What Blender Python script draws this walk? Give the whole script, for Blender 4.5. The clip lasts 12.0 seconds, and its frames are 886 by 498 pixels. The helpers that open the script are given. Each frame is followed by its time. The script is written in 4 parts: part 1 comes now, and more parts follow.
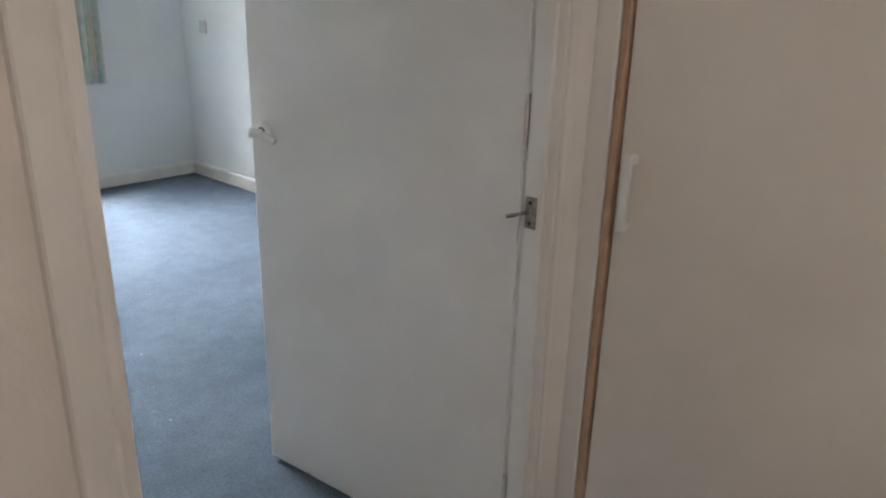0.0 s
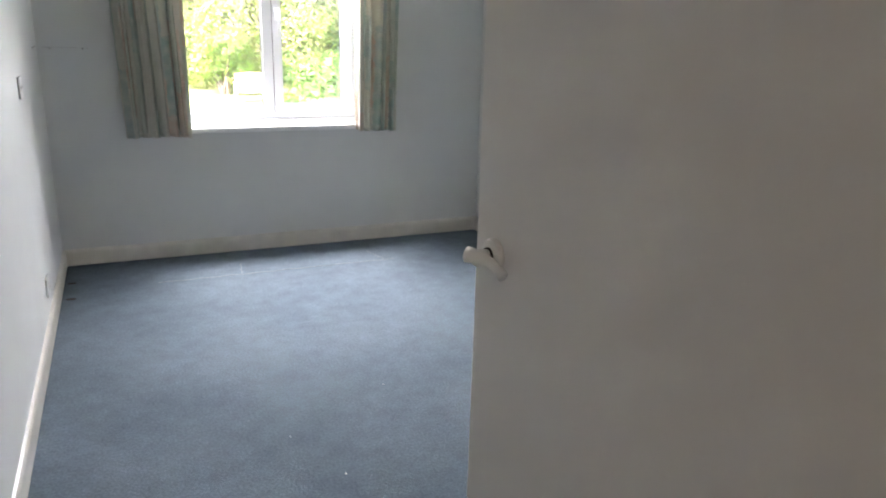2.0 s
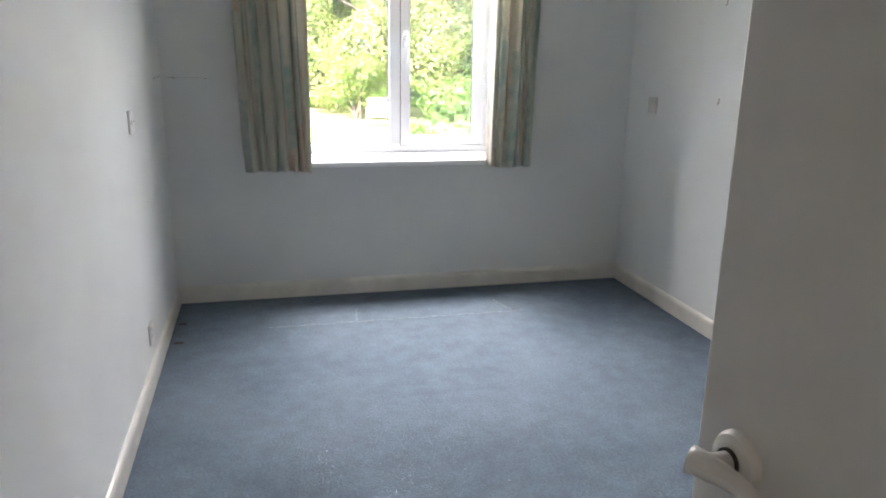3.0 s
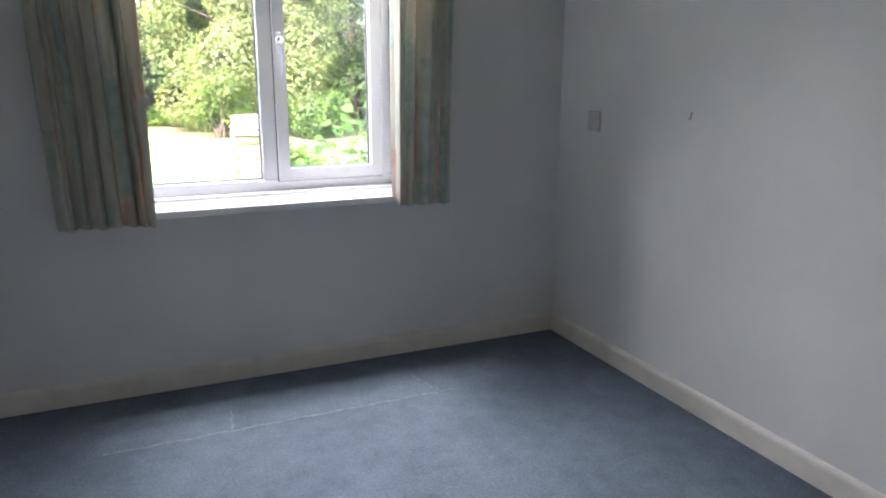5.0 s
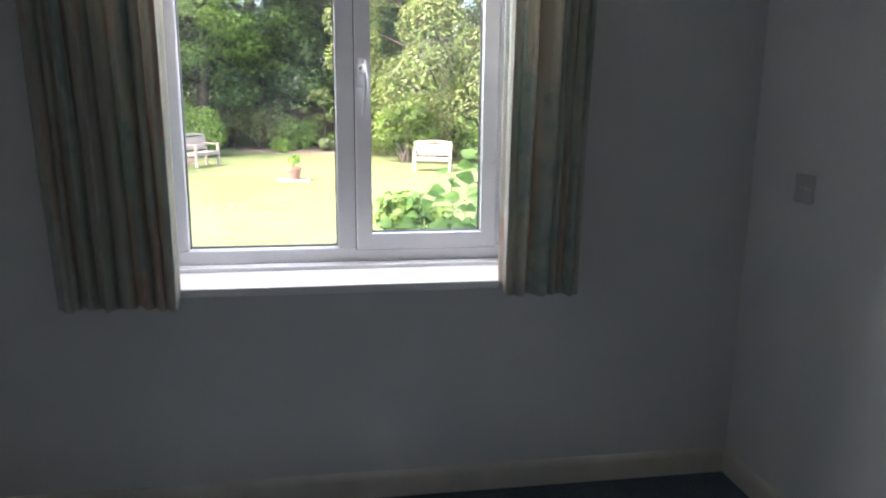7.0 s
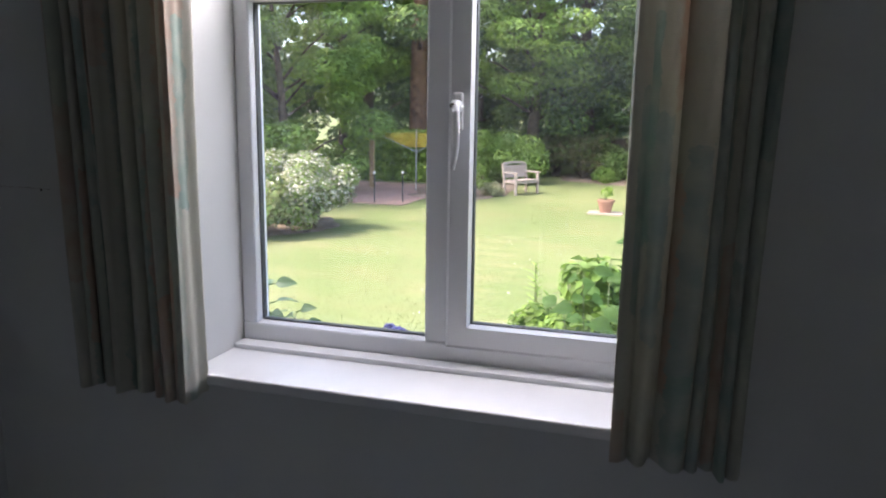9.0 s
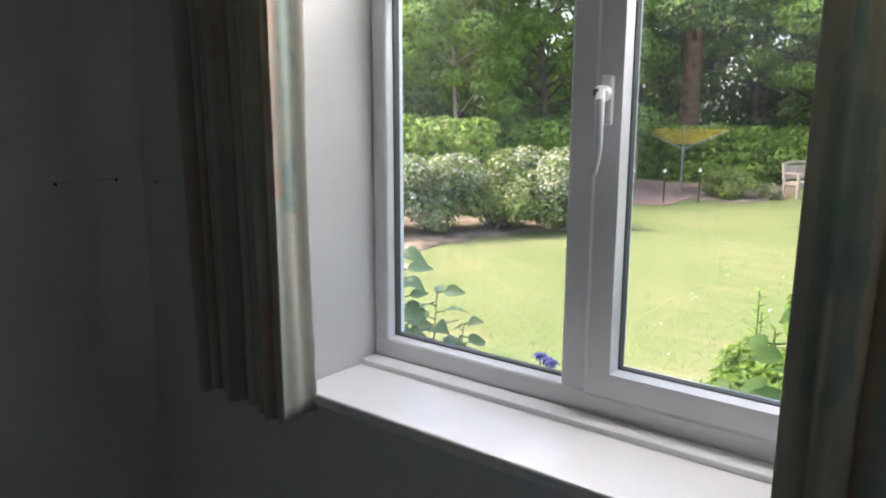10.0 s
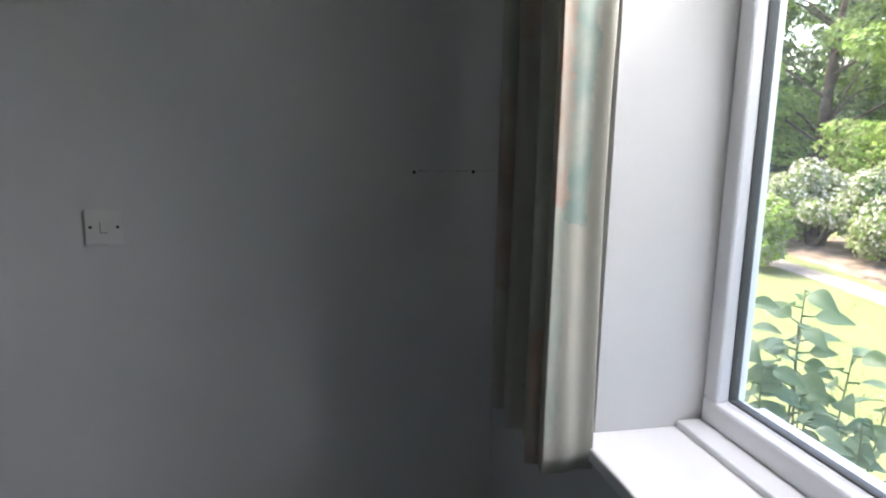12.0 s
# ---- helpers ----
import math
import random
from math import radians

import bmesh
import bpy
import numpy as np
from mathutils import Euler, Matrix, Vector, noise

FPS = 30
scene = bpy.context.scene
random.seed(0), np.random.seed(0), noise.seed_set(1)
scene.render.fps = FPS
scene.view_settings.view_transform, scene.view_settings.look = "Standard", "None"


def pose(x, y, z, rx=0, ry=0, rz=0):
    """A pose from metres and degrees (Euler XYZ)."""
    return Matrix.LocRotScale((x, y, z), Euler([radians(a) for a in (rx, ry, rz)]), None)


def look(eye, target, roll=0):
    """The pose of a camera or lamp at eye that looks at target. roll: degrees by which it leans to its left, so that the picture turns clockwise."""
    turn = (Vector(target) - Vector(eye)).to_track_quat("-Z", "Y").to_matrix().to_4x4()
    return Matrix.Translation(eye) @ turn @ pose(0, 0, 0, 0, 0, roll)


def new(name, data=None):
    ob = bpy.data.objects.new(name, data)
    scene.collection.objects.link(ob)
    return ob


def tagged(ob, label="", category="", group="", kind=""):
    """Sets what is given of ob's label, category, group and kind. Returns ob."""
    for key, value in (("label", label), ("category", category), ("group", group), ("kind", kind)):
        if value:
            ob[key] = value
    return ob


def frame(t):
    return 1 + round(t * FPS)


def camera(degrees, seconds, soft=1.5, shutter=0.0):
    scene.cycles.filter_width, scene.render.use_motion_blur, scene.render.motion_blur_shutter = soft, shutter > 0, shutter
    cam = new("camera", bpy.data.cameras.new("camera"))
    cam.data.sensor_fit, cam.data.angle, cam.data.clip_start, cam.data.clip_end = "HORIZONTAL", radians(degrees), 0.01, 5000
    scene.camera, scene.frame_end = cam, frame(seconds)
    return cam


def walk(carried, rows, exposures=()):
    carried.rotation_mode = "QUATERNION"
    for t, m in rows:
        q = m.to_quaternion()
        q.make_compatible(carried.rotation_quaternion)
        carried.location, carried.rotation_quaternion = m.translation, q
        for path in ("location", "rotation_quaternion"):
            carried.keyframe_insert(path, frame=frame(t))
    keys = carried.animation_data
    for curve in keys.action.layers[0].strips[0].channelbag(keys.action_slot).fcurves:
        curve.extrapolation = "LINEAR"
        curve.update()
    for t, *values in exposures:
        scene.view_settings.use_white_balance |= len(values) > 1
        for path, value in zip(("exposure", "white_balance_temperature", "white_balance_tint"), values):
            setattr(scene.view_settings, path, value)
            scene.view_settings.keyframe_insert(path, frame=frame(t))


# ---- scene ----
cam = camera(62.6, 12.0, soft=2.0)
PATH = [
    (0, (-0.179, -4.932, 1.311), (1.223, -3.67, 0.646), 1.4),
    (0.5, (-0.065, -4.733, 1.299), (1.306, -3.441, 0.628), 0.8),
    (1, (0.052, -4.594, 1.281), (1.31, -3.176, 0.643), 0.9),
    (1.5, (0.229, -4.476, 1.285), (1.252, -2.867, 0.682), 1.3),
    (2, (0.353, -4.333, 1.297), (1.133, -2.583, 0.724), 1.5),
    (2.5, (0.432, -4.095, 1.296), (0.976, -2.249, 0.754), 1.2),
    (2.7, (0.449, -4.009, 1.305), (0.915, -2.138, 0.773), 1.0),
    (4.3, (0.546, -3.24, 1.304), (1.124, -1.387, 0.819), -0.1),
    (4.5, (0.541, -3.145, 1.303), (1.209, -1.323, 0.819), 0.1),
    (5, (0.604, -2.951, 1.277), (1.394, -1.178, 0.793), 0.2),
    (5.5, (0.739, -2.786, 1.294), (1.485, -0.992, 0.821), 0.4),
    (6, (0.854, -2.614, 1.295), (1.492, -0.772, 0.849), -0.1),
    (6.5, (1.016, -2.415, 1.311), (1.473, -0.517, 0.875), -0.1),
    (6.7, (1.06, -2.328, 1.313), (1.463, -0.417, 0.881), 0.1),
    (8.3, (1.534, -1.729, 1.345), (1.287, 0.221, 0.975), 1.5),
    (8.5, (1.578, -1.661, 1.337), (1.241, 0.277, 0.976), 1.1),
    (9, (1.736, -1.473, 1.362), (1.16, 0.408, 1.004), 0.8),
    (9.5, (1.833, -1.284, 1.339), (0.95, 0.477, 0.991), 0.4),
    (10, (1.859, -1.06, 1.354), (0.651, 0.49, 0.98), 0.2),
    (10.5, (1.881, -0.904, 1.34), (0.397, 0.383, 0.964), 0.5),
    (11, (1.901, -0.775, 1.333), (0.173, 0.144, 0.925), 0.7),
    (11.5, (1.846, -0.701, 1.328), (0.021, 0.027, 0.954), 1.2),
    (12, (1.83, -0.576, 1.337), (-0.082, -0.133, 0.953), 1.3),
]
EXPOSURES = [(0, 5.65, 6150, 10), (1.0, 5.45, 6200, 10), (2.0, 5.05, 6700, 13), (2.7, 4.9, 6700, 13), (4.3, 4.35, 6450, 15), (5.5, 4.0, 6350, 16), (6.5, 3.5, 6350, 14),
             (8.3, 2.65, 6250, 20), (9.5, 2.45, 6500, 14), (10.5, 2.3, 6700, 11), (11.0, 2.47, 6650, 11), (12.0, 2.95, 6450, 13)]
walk(cam, [(t, look(eye, target, roll)) for t, eye, target, roll in PATH], EXPOSURES)

# ---- light ----
world = bpy.data.worlds.new("world")
scene.world = world
world.use_nodes = True
_wn = world.node_tree.nodes
_sky = _wn.new("ShaderNodeTexSky")
_sky.sky_type = 'NISHITA'
_sky.sun_disc = False
_sky.sun_elevation = radians(54.5)
_sky.sun_rotation = radians(243)
_sky.dust_density = 4.0
_sky.air_density = 1.0
_sky.ozone_density = 1.0
world.node_tree.links.new(_sky.outputs[0], _wn["Background"].inputs[0])
_wn["Background"].inputs[1].default_value = 0.15

_sun = bpy.data.lights.new("sun", 'SUN')
_sun.energy = 1.3
_sun.angle = radians(14)
_sun.color = (1.0, 0.95, 0.87)
sun = new("sun", _sun)
sun.matrix_world = look((-7, -3.5, 11), (0, 0, 0))

# the sky's light in the upper half of the window's opening
_sl = bpy.data.lights.new("sky_light", 'AREA')
_sl.shape = 'RECTANGLE'
_sl.size, _sl.size_y = 1.0, 0.34
_sl.energy = 2.0
_sl.spread = radians(106)
_sl.color = (1.0, 0.96, 0.97)
sky_light = new("sky_light", _sl)
sky_light.matrix_world = look((1.2, 0.32, 1.88), (1.2, -0.64, 0.76))


# ---- materials ----
def mat(name, col, rough=0.6, var=0.08, scale=6.0, bump=0.0, bscale=300.0, fine=0.0, metal=0.0, col2=None, island=0.0, rnd=0.0, spec=0.5, coat=0.0):
    """A surface with mottling at a large scale, grain at a fine one, and relief."""
    m = bpy.data.materials.new(name)
    m.use_nodes = True
    nt = m.node_tree
    n, l = nt.nodes, nt.links
    b = n["Principled BSDF"]
    b.inputs["Roughness"].default_value = rough
    b.inputs["Metallic"].default_value = metal
    b.inputs["Specular IOR Level"].default_value = spec
    if coat:
        b.inputs["Coat Weight"].default_value = coat
    tc = n.new("ShaderNodeTexCoord")
    t1 = n.new("ShaderNodeTexNoise")
    t1.inputs["Scale"].default_value = scale
    t1.inputs["Detail"].default_value = 5
    l.new(tc.outputs["Object"], t1.inputs["Vector"])
    ramp = n.new("ShaderNodeValToRGB")
    c2 = col2 or tuple(c * (1 - 2 * var) for c in col)
    c1 = col if col2 else tuple(min(1, c * (1 + var)) for c in col)
    ramp.color_ramp.elements[0].position, ramp.color_ramp.elements[1].position = 0.32, 0.68
    ramp.color_ramp.elements[0].color, ramp.color_ramp.elements[1].color = (*c2, 1), (*c1, 1)
    l.new(t1.outputs["Fac"], ramp.inputs["Fac"])
    out = ramp.outputs["Color"]

    def value(src, amount, lo=0.0):
        nonlocal out
        mr = n.new("ShaderNodeMapRange")
        mr.inputs["To Min"].default_value, mr.inputs["To Max"].default_value = 1 - amount, 1 + amount
        l.new(src, mr.inputs["Value"])
        h = n.new("ShaderNodeHueSaturation")
        l.new(mr.outputs[0], h.inputs["Value"])
        l.new(out, h.inputs["Color"])
        out = h.outputs["Color"]
    if fine:
        t2 = n.new("ShaderNodeTexNoise")
        t2.inputs["Scale"].default_value = bscale
        t2.inputs["Detail"].default_value = 3
        l.new(tc.outputs["Object"], t2.inputs["Vector"])
        value(t2.outputs["Fac"], fine)
    if island:
        g = n.new("ShaderNodeNewGeometry")
        value(g.outputs["Random Per Island"], island)
    if rnd:
        o = n.new("ShaderNodeObjectInfo")
        value(o.outputs["Random"], rnd)
    l.new(out, b.inputs["Base Color"])
    if bump:
        t3 = n.new("ShaderNodeTexNoise")
        t3.inputs["Scale"].default_value = bscale
        t3.inputs["Detail"].default_value = 6
        l.new(tc.outputs["Object"], t3.inputs["Vector"])
        bp = n.new("ShaderNodeBump")
        bp.inputs["Strength"].default_value = bump
        bp.inputs["Distance"].default_value = 0.004
        l.new(t3.outputs["Fac"], bp.inputs["Height"])
        l.new(bp.outputs[0], b.inputs["Normal"])
    return m


def leaf_mat(name, col, col2, scale=0.8, island=0.3, trans=0.42, rough=0.55):
    m = mat(name, col, rough, scale=scale, col2=col2, island=island, spec=0.3)
    nt = m.node_tree
    n, l = nt.nodes, nt.links
    b = n["Principled BSDF"]
    src = b.inputs["Base Color"].links[0].from_socket
    tr = n.new("ShaderNodeBsdfTranslucent")
    l.new(src, tr.inputs["Color"])
    mx = n.new("ShaderNodeMixShader")
    mx.inputs[0].default_value = trans
    l.new(b.outputs[0], mx.inputs[1])
    l.new(tr.outputs[0], mx.inputs[2])
    l.new(mx.outputs[0], n["Material Output"].inputs["Surface"])
    return m


M_WALL = mat("wall_emulsion", (0.68, 0.685, 0.67), 0.75, var=0.02, scale=2.5, bump=0.05, bscale=140, fine=0.015)
M_HALL = mat("hall_emulsion", (0.74, 0.69, 0.63), 0.7, var=0.02, scale=2.5, bump=0.2, bscale=140, fine=0.015)
M_CEIL = mat("ceiling_paint", (0.8, 0.8, 0.79), 0.8, var=0.02, scale=3, bump=0.4, bscale=60)
M_SKIRT = mat("skirting_gloss", (0.68, 0.65, 0.59), 0.35, var=0.05, scale=9, bump=0.05, bscale=60)
M_GLOSS = mat("white_gloss_paint", (0.76, 0.74, 0.70), 0.32, var=0.02, scale=5, bump=0.05, bscale=90)
M_DOOR = mat("door_paint", (0.72, 0.71, 0.68), 0.4, var=0.02, scale=3, bump=0.06, bscale=70)
M_CUP = mat("cupboard_paint", (0.72, 0.67, 0.60), 0.45, var=0.02, scale=3, bump=0.06, bscale=70)
M_RAW = mat("bare_timber_edge", (0.50, 0.34, 0.23), 0.6, var=0.07, scale=30, bump=0.2, bscale=120)
M_UPVC = mat("white_upvc", (0.82, 0.83, 0.85), 0.25, var=0.015, scale=6)
M_SILL = mat("sill_gloss", (0.82, 0.82, 0.82), 0.3, var=0.02, scale=8, bump=0.04, bscale=50)
M_GASKET = mat("black_gasket", (0.075, 0.077, 0.075), 0.6, var=0.05)
M_GREYPLASTIC = mat("aged_grey_plastic", (0.50, 0.49, 0.47), 0.4, var=0.04, scale=30)
M_PLASTIC = mat("white_plastic", (0.74, 0.73, 0.70), 0.3, var=0.02, scale=20)
M_DARK = mat("dark_hole", (0.03, 0.025, 0.022), 0.8, var=0.1)
M_STEEL = mat("worn_steel", (0.32, 0.29, 0.25), 0.42, var=0.2, scale=60, metal=0.9, bump=0.1)
M_TAPE = mat("pale_hinge_steel", (0.62, 0.59, 0.54), 0.45, var=0.1, scale=60, metal=0.15)
M_NYLON = mat("white_nylon_handle", (0.78, 0.78, 0.75), 0.35, var=0.03, scale=30)
M_LINT = mat("white_lint", (0.85, 0.85, 0.85), 0.8, var=0.05)
M_SCUFF = mat("brown_scuff", (0.46, 0.40, 0.38), 0.8, var=0.3, scale=80)


def carpet_material():
    m = mat("blue_carpet", (0.148, 0.183, 0.222), 0.95, scale=1.7, col2=(0.115, 0.147, 0.18), bump=0.3, bscale=110, fine=0.45, spec=0.0)
    nt = m.node_tree
    n, l = nt.nodes, nt.links
    b = n["Principled BSDF"]
    b.inputs["Sheen Weight"].default_value = 0.0
    b.inputs["Sheen Roughness"].default_value = 0.5
    for node in n:
        if node.type == 'BUMP':
            node.inputs["Distance"].default_value = 0.006
    # trodden patches at hand size
    src = b.inputs["Base Color"].links[0].from_socket
    tc = n.new("ShaderNodeTexCoord")
    t = n.new("ShaderNodeTexNoise")
    t.inputs["Scale"].default_value = 11
    t.inputs["Detail"].default_value = 6
    t.inputs["Roughness"].default_value = 0.7
    l.new(tc.outputs["Object"], t.inputs["Vector"])
    mr = n.new("ShaderNodeMapRange")
    mr.inputs["From Min"].default_value, mr.inputs["From Max"].default_value = 0.3, 0.7
    mr.inputs["To Min"].default_value, mr.inputs["To Max"].default_value = 0.85, 1.13
    l.new(t.outputs["Fac"], mr.inputs["Value"])
    h = n.new("ShaderNodeHueSaturation")
    l.new(mr.outputs[0], h.inputs["Value"])
    l.new(src, h.inputs["Color"])
    l.new(h.outputs["Color"], b.inputs["Base Color"])
    return m


M_CARPET = carpet_material()
M_RIDGE = mat("pressed_carpet_pile", (0.195, 0.23, 0.258), 0.95, var=0.15, scale=40, bump=0.8, bscale=260, spec=0.1)


def glass_material():
    """Clear glass with a thin uneven film of dust."""
    m = bpy.data.materials.new("window_glass")
    m.use_nodes = True
    n, l = m.node_tree.nodes, m.node_tree.links
    b = n["Principled BSDF"]
    b.inputs["Base Color"].default_value = (0.97, 0.985, 0.98, 1)
    b.inputs["Roughness"].default_value = 0.0
    b.inputs["IOR"].default_value = 1.45
    b.inputs["Transmission Weight"].default_value = 1.0
    tc = n.new("ShaderNodeTexCoord")
    t = n.new("ShaderNodeTexNoise")
    t.inputs["Scale"].default_value = 3.5
    t.inputs["Detail"].default_value = 6
    l.new(tc.outputs["Object"], t.inputs["Vector"])
    mr = n.new("ShaderNodeMapRange")
    mr.inputs["From Min"].default_value, mr.inputs["From Max"].default_value = 0.4, 0.75
    mr.inputs["To Min"].default_value, mr.inputs["To Max"].default_value = 0.003, 0.014
    l.new(t.outputs["Fac"], mr.inputs["Value"])
    d = n.new("ShaderNodeBsdfTranslucent")
    d.inputs["Color"].default_value = (0.85, 0.88, 0.9, 1)
    mx = n.new("ShaderNodeMixShader")
    l.new(mr.outputs[0], mx.inputs[0])
    l.new(b.outputs[0], mx.inputs[1])
    l.new(d.outputs[0], mx.inputs[2])
    l.new(mx.outputs[0], n["Material Output"].inputs["Surface"])
    return m


M_GLASS = glass_material()


def curtain_material():
    """Cream cotton printed with watercolour columns, each broken into blocks of green, peach and grey."""
    m = bpy.data.materials.new("printed_curtain_cotton")
    m.use_nodes = True
    nt = m.node_tree
    n, l = nt.nodes, nt.links
    b = n["Principled BSDF"]
    b.inputs["Roughness"].default_value = 0.9
    b.inputs["Specular IOR Level"].default_value = 0.1

    def maths(op, a, c=None):
        k = n.new("ShaderNodeMath")
        k.operation = op
        for slot, val in ((0, a), (1, c)):
            if isinstance(val, (int, float)):
                k.inputs[slot].default_value = val
            elif val is not None:
                l.new(val, k.inputs[slot])
        return k.outputs[0]
    uv = n.new("ShaderNodeUVMap")
    wob = n.new("ShaderNodeTexNoise")
    wob.inputs["Scale"].default_value = 26
    wob.inputs["Detail"].default_value = 9
    wob.inputs["Roughness"].default_value = 0.72
    l.new(uv.outputs[0], wob.inputs["Vector"])
    sep = n.new("ShaderNodeSeparateXYZ")
    l.new(uv.outputs[0], sep.inputs[0])
    u = maths('ADD', sep.outputs[0], maths('MULTIPLY', wob.outputs["Fac"], 0.05))
    v = maths('ADD', sep.outputs[1], maths('MULTIPLY', wob.outputs["Fac"], 0.09))
    col = maths('FLOOR', maths('MULTIPLY', u, 24.0))
    wn1 = n.new("ShaderNodeTexWhiteNoise")
    wn1.noise_dimensions = '1D'
    l.new(col, wn1.inputs["W"])
    row = maths('FLOOR', maths('ADD', maths('MULTIPLY', v, 2.4), maths('MULTIPLY', wn1.outputs["Value"], 7.0)))
    cmb = n.new("ShaderNodeCombineXYZ")
    l.new(col, cmb.inputs[0])
    l.new(row, cmb.inputs[1])
    wn2 = n.new("ShaderNodeTexWhiteNoise")
    wn2.noise_dimensions = '2D'
    l.new(cmb.outputs[0], wn2.inputs["Vector"])
    ramp = n.new("ShaderNodeValToRGB")
    cr = ramp.color_ramp
    cr.interpolation = 'CONSTANT'
    stops = [(0.0, (0.62, 0.60, 0.52)), (0.26, (0.52, 0.56, 0.48)), (0.40, (0.38, 0.48, 0.43)), (0.52, (0.58, 0.57, 0.49)),
             (0.68, (0.60, 0.46, 0.37)), (0.78, (0.62, 0.59, 0.52)), (0.90, (0.43, 0.49, 0.46))]
    cr.elements[0].position, cr.elements[0].color = stops[0][0], (*stops[0][1], 1)
    cr.elements[1].position, cr.elements[1].color = stops[-1][0], (*stops[-1][1], 1)
    for p, c in stops[1:-1]:
        cr.elements.new(p).color = (*c, 1)
    l.new(wn2.outputs["Value"], ramp.inputs["Fac"])
    # pale washes over the print
    wash = n.new("ShaderNodeTexNoise")
    wash.inputs["Scale"].default_value = 14
    wash.inputs["Detail"].default_value = 4
    l.new(uv.outputs[0], wash.inputs["Vector"])
    wr = n.new("ShaderNodeMapRange")
    wr.inputs["From Min"].default_value, wr.inputs["From Max"].default_value = 0.38, 0.66
    wr.inputs["To Max"].default_value = 0.75
    l.new(wash.outputs["Fac"], wr.inputs["Value"])
    mix = n.new("ShaderNodeMix")
    mix.data_type = 'RGBA'
    mix.inputs[7].default_value = (0.60, 0.60, 0.52, 1)
    l.new(wr.outputs[0], mix.inputs[0])
    l.new(ramp.outputs[0], mix.inputs[6])
    l.new(mix.outputs[2], b.inputs["Base Color"])
    weave = n.new("ShaderNodeTexNoise")
    weave.inputs["Scale"].default_value = 900
    l.new(uv.outputs[0], weave.inputs["Vector"])
    bp = n.new("ShaderNodeBump")
    bp.inputs["Strength"].default_value = 0.2
    bp.inputs["Distance"].default_value = 0.002
    l.new(weave.outputs["Fac"], bp.inputs["Height"])
    l.new(bp.outputs[0], b.inputs["Normal"])
    tr = n.new("ShaderNodeBsdfTranslucent")
    l.new(mix.outputs[2], tr.inputs["Color"])
    mx = n.new("ShaderNodeMixShader")
    mx.inputs[0].default_value = 0.3
    l.new(b.outputs[0], mx.inputs[1])
    l.new(tr.outputs[0], mx.inputs[2])
    l.new(mx.outputs[0], n["Material Output"].inputs["Surface"])
    return m


M_CURTAIN = curtain_material()


def lawn_material():
    """Mown grass with greener and drier patches a stride across."""
    m = mat("lawn_grass", (0.175, 0.19, 0.083), 0.9, scale=0.35, col2=(0.12, 0.155, 0.058), bump=0.8, bscale=40, fine=0.45, spec=0.1)
    n, l = m.node_tree.nodes, m.node_tree.links
    b = n["Principled BSDF"]
    src = b.inputs["Base Color"].links[0].from_socket
    tc = n.new("ShaderNodeTexCoord")
    for scale, lo, hi, amount, col in ((1.1, 0.45, 0.70, 0.6, (0.235, 0.205, 0.105, 1)), (2.3, 0.45, 0.68, 0.55, (0.105, 0.145, 0.045, 1))):
        mp = n.new("ShaderNodeMapping")
        mp.inputs["Scale"].default_value = (scale * 0.6, scale * 1.2, 1)
        mp.inputs["Location"].default_value = (scale * 3, 0, 0)
        l.new(tc.outputs["Object"], mp.inputs[0])
        t = n.new("ShaderNodeTexNoise")
        t.inputs["Scale"].default_value = 1.0
        t.inputs["Detail"].default_value = 7
        t.inputs["Roughness"].default_value = 0.65
        l.new(mp.outputs[0], t.inputs["Vector"])
        mr = n.new("ShaderNodeMapRange")
        mr.inputs["From Min"].default_value, mr.inputs["From Max"].default_value = lo, hi
        mr.inputs["To Max"].default_value = amount
        l.new(t.outputs["Fac"], mr.inputs["Value"])
        mx = n.new("ShaderNodeMix")
        mx.data_type = 'RGBA'
        mx.inputs[7].default_value = col
        l.new(mr.outputs[0], mx.inputs[0])
        l.new(src, mx.inputs[6])
        src = mx.outputs[2]
    l.new(src, b.inputs["Base Color"])
    return m


M_GRASS = lawn_material()
M_BLADE = mat("grass_blade", (0.175, 0.19, 0.08), 0.8, var=0.2, scale=1.0, island=0.3, spec=0.15)
M_SOIL = mat("bark_strewn_soil", (0.23, 0.175, 0.13), 0.95, var=0.3, scale=5, bump=1.0, bscale=30, fine=0.3, spec=0.1)
M_PAVE = mat("pale_paving", (0.30, 0.245, 0.20), 0.85, var=0.12, scale=4, bump=0.5, bscale=60, rnd=0.12)
M_REDPAVE = mat("red_paving", (0.30, 0.19, 0.155), 0.85, var=0.12, scale=4, bump=0.5, bscale=60, rnd=0.12)
M_BARK = mat("grey_bark", (0.13, 0.10, 0.075), 0.9, var=0.3, scale=6, bump=1.0, bscale=25, spec=0.1)
M_REDBARK = mat("redwood_bark", (0.20, 0.115, 0.075), 0.95, var=0.3, scale=5, bump=1.0, bscale=14, spec=0.1)
M_BENCH = mat("weathered_teak", (0.40, 0.325, 0.27), 0.8, var=0.12, scale=14, bump=0.3, bscale=90, rnd=0.1)
M_TERRA = mat("terracotta", (0.36, 0.19, 0.13), 0.8, var=0.12, scale=12, bump=0.3, bscale=60)
M_ALU = mat("dull_aluminium", (0.42, 0.43, 0.44), 0.45, var=0.08, scale=20, metal=0.8)
M_LINE = mat("yellow_washing_line", (0.80, 0.52, 0.05), 0.6, var=0.08)
M_IRON = mat("black_iron", (0.03, 0.03, 0.032), 0.6, var=0.1)
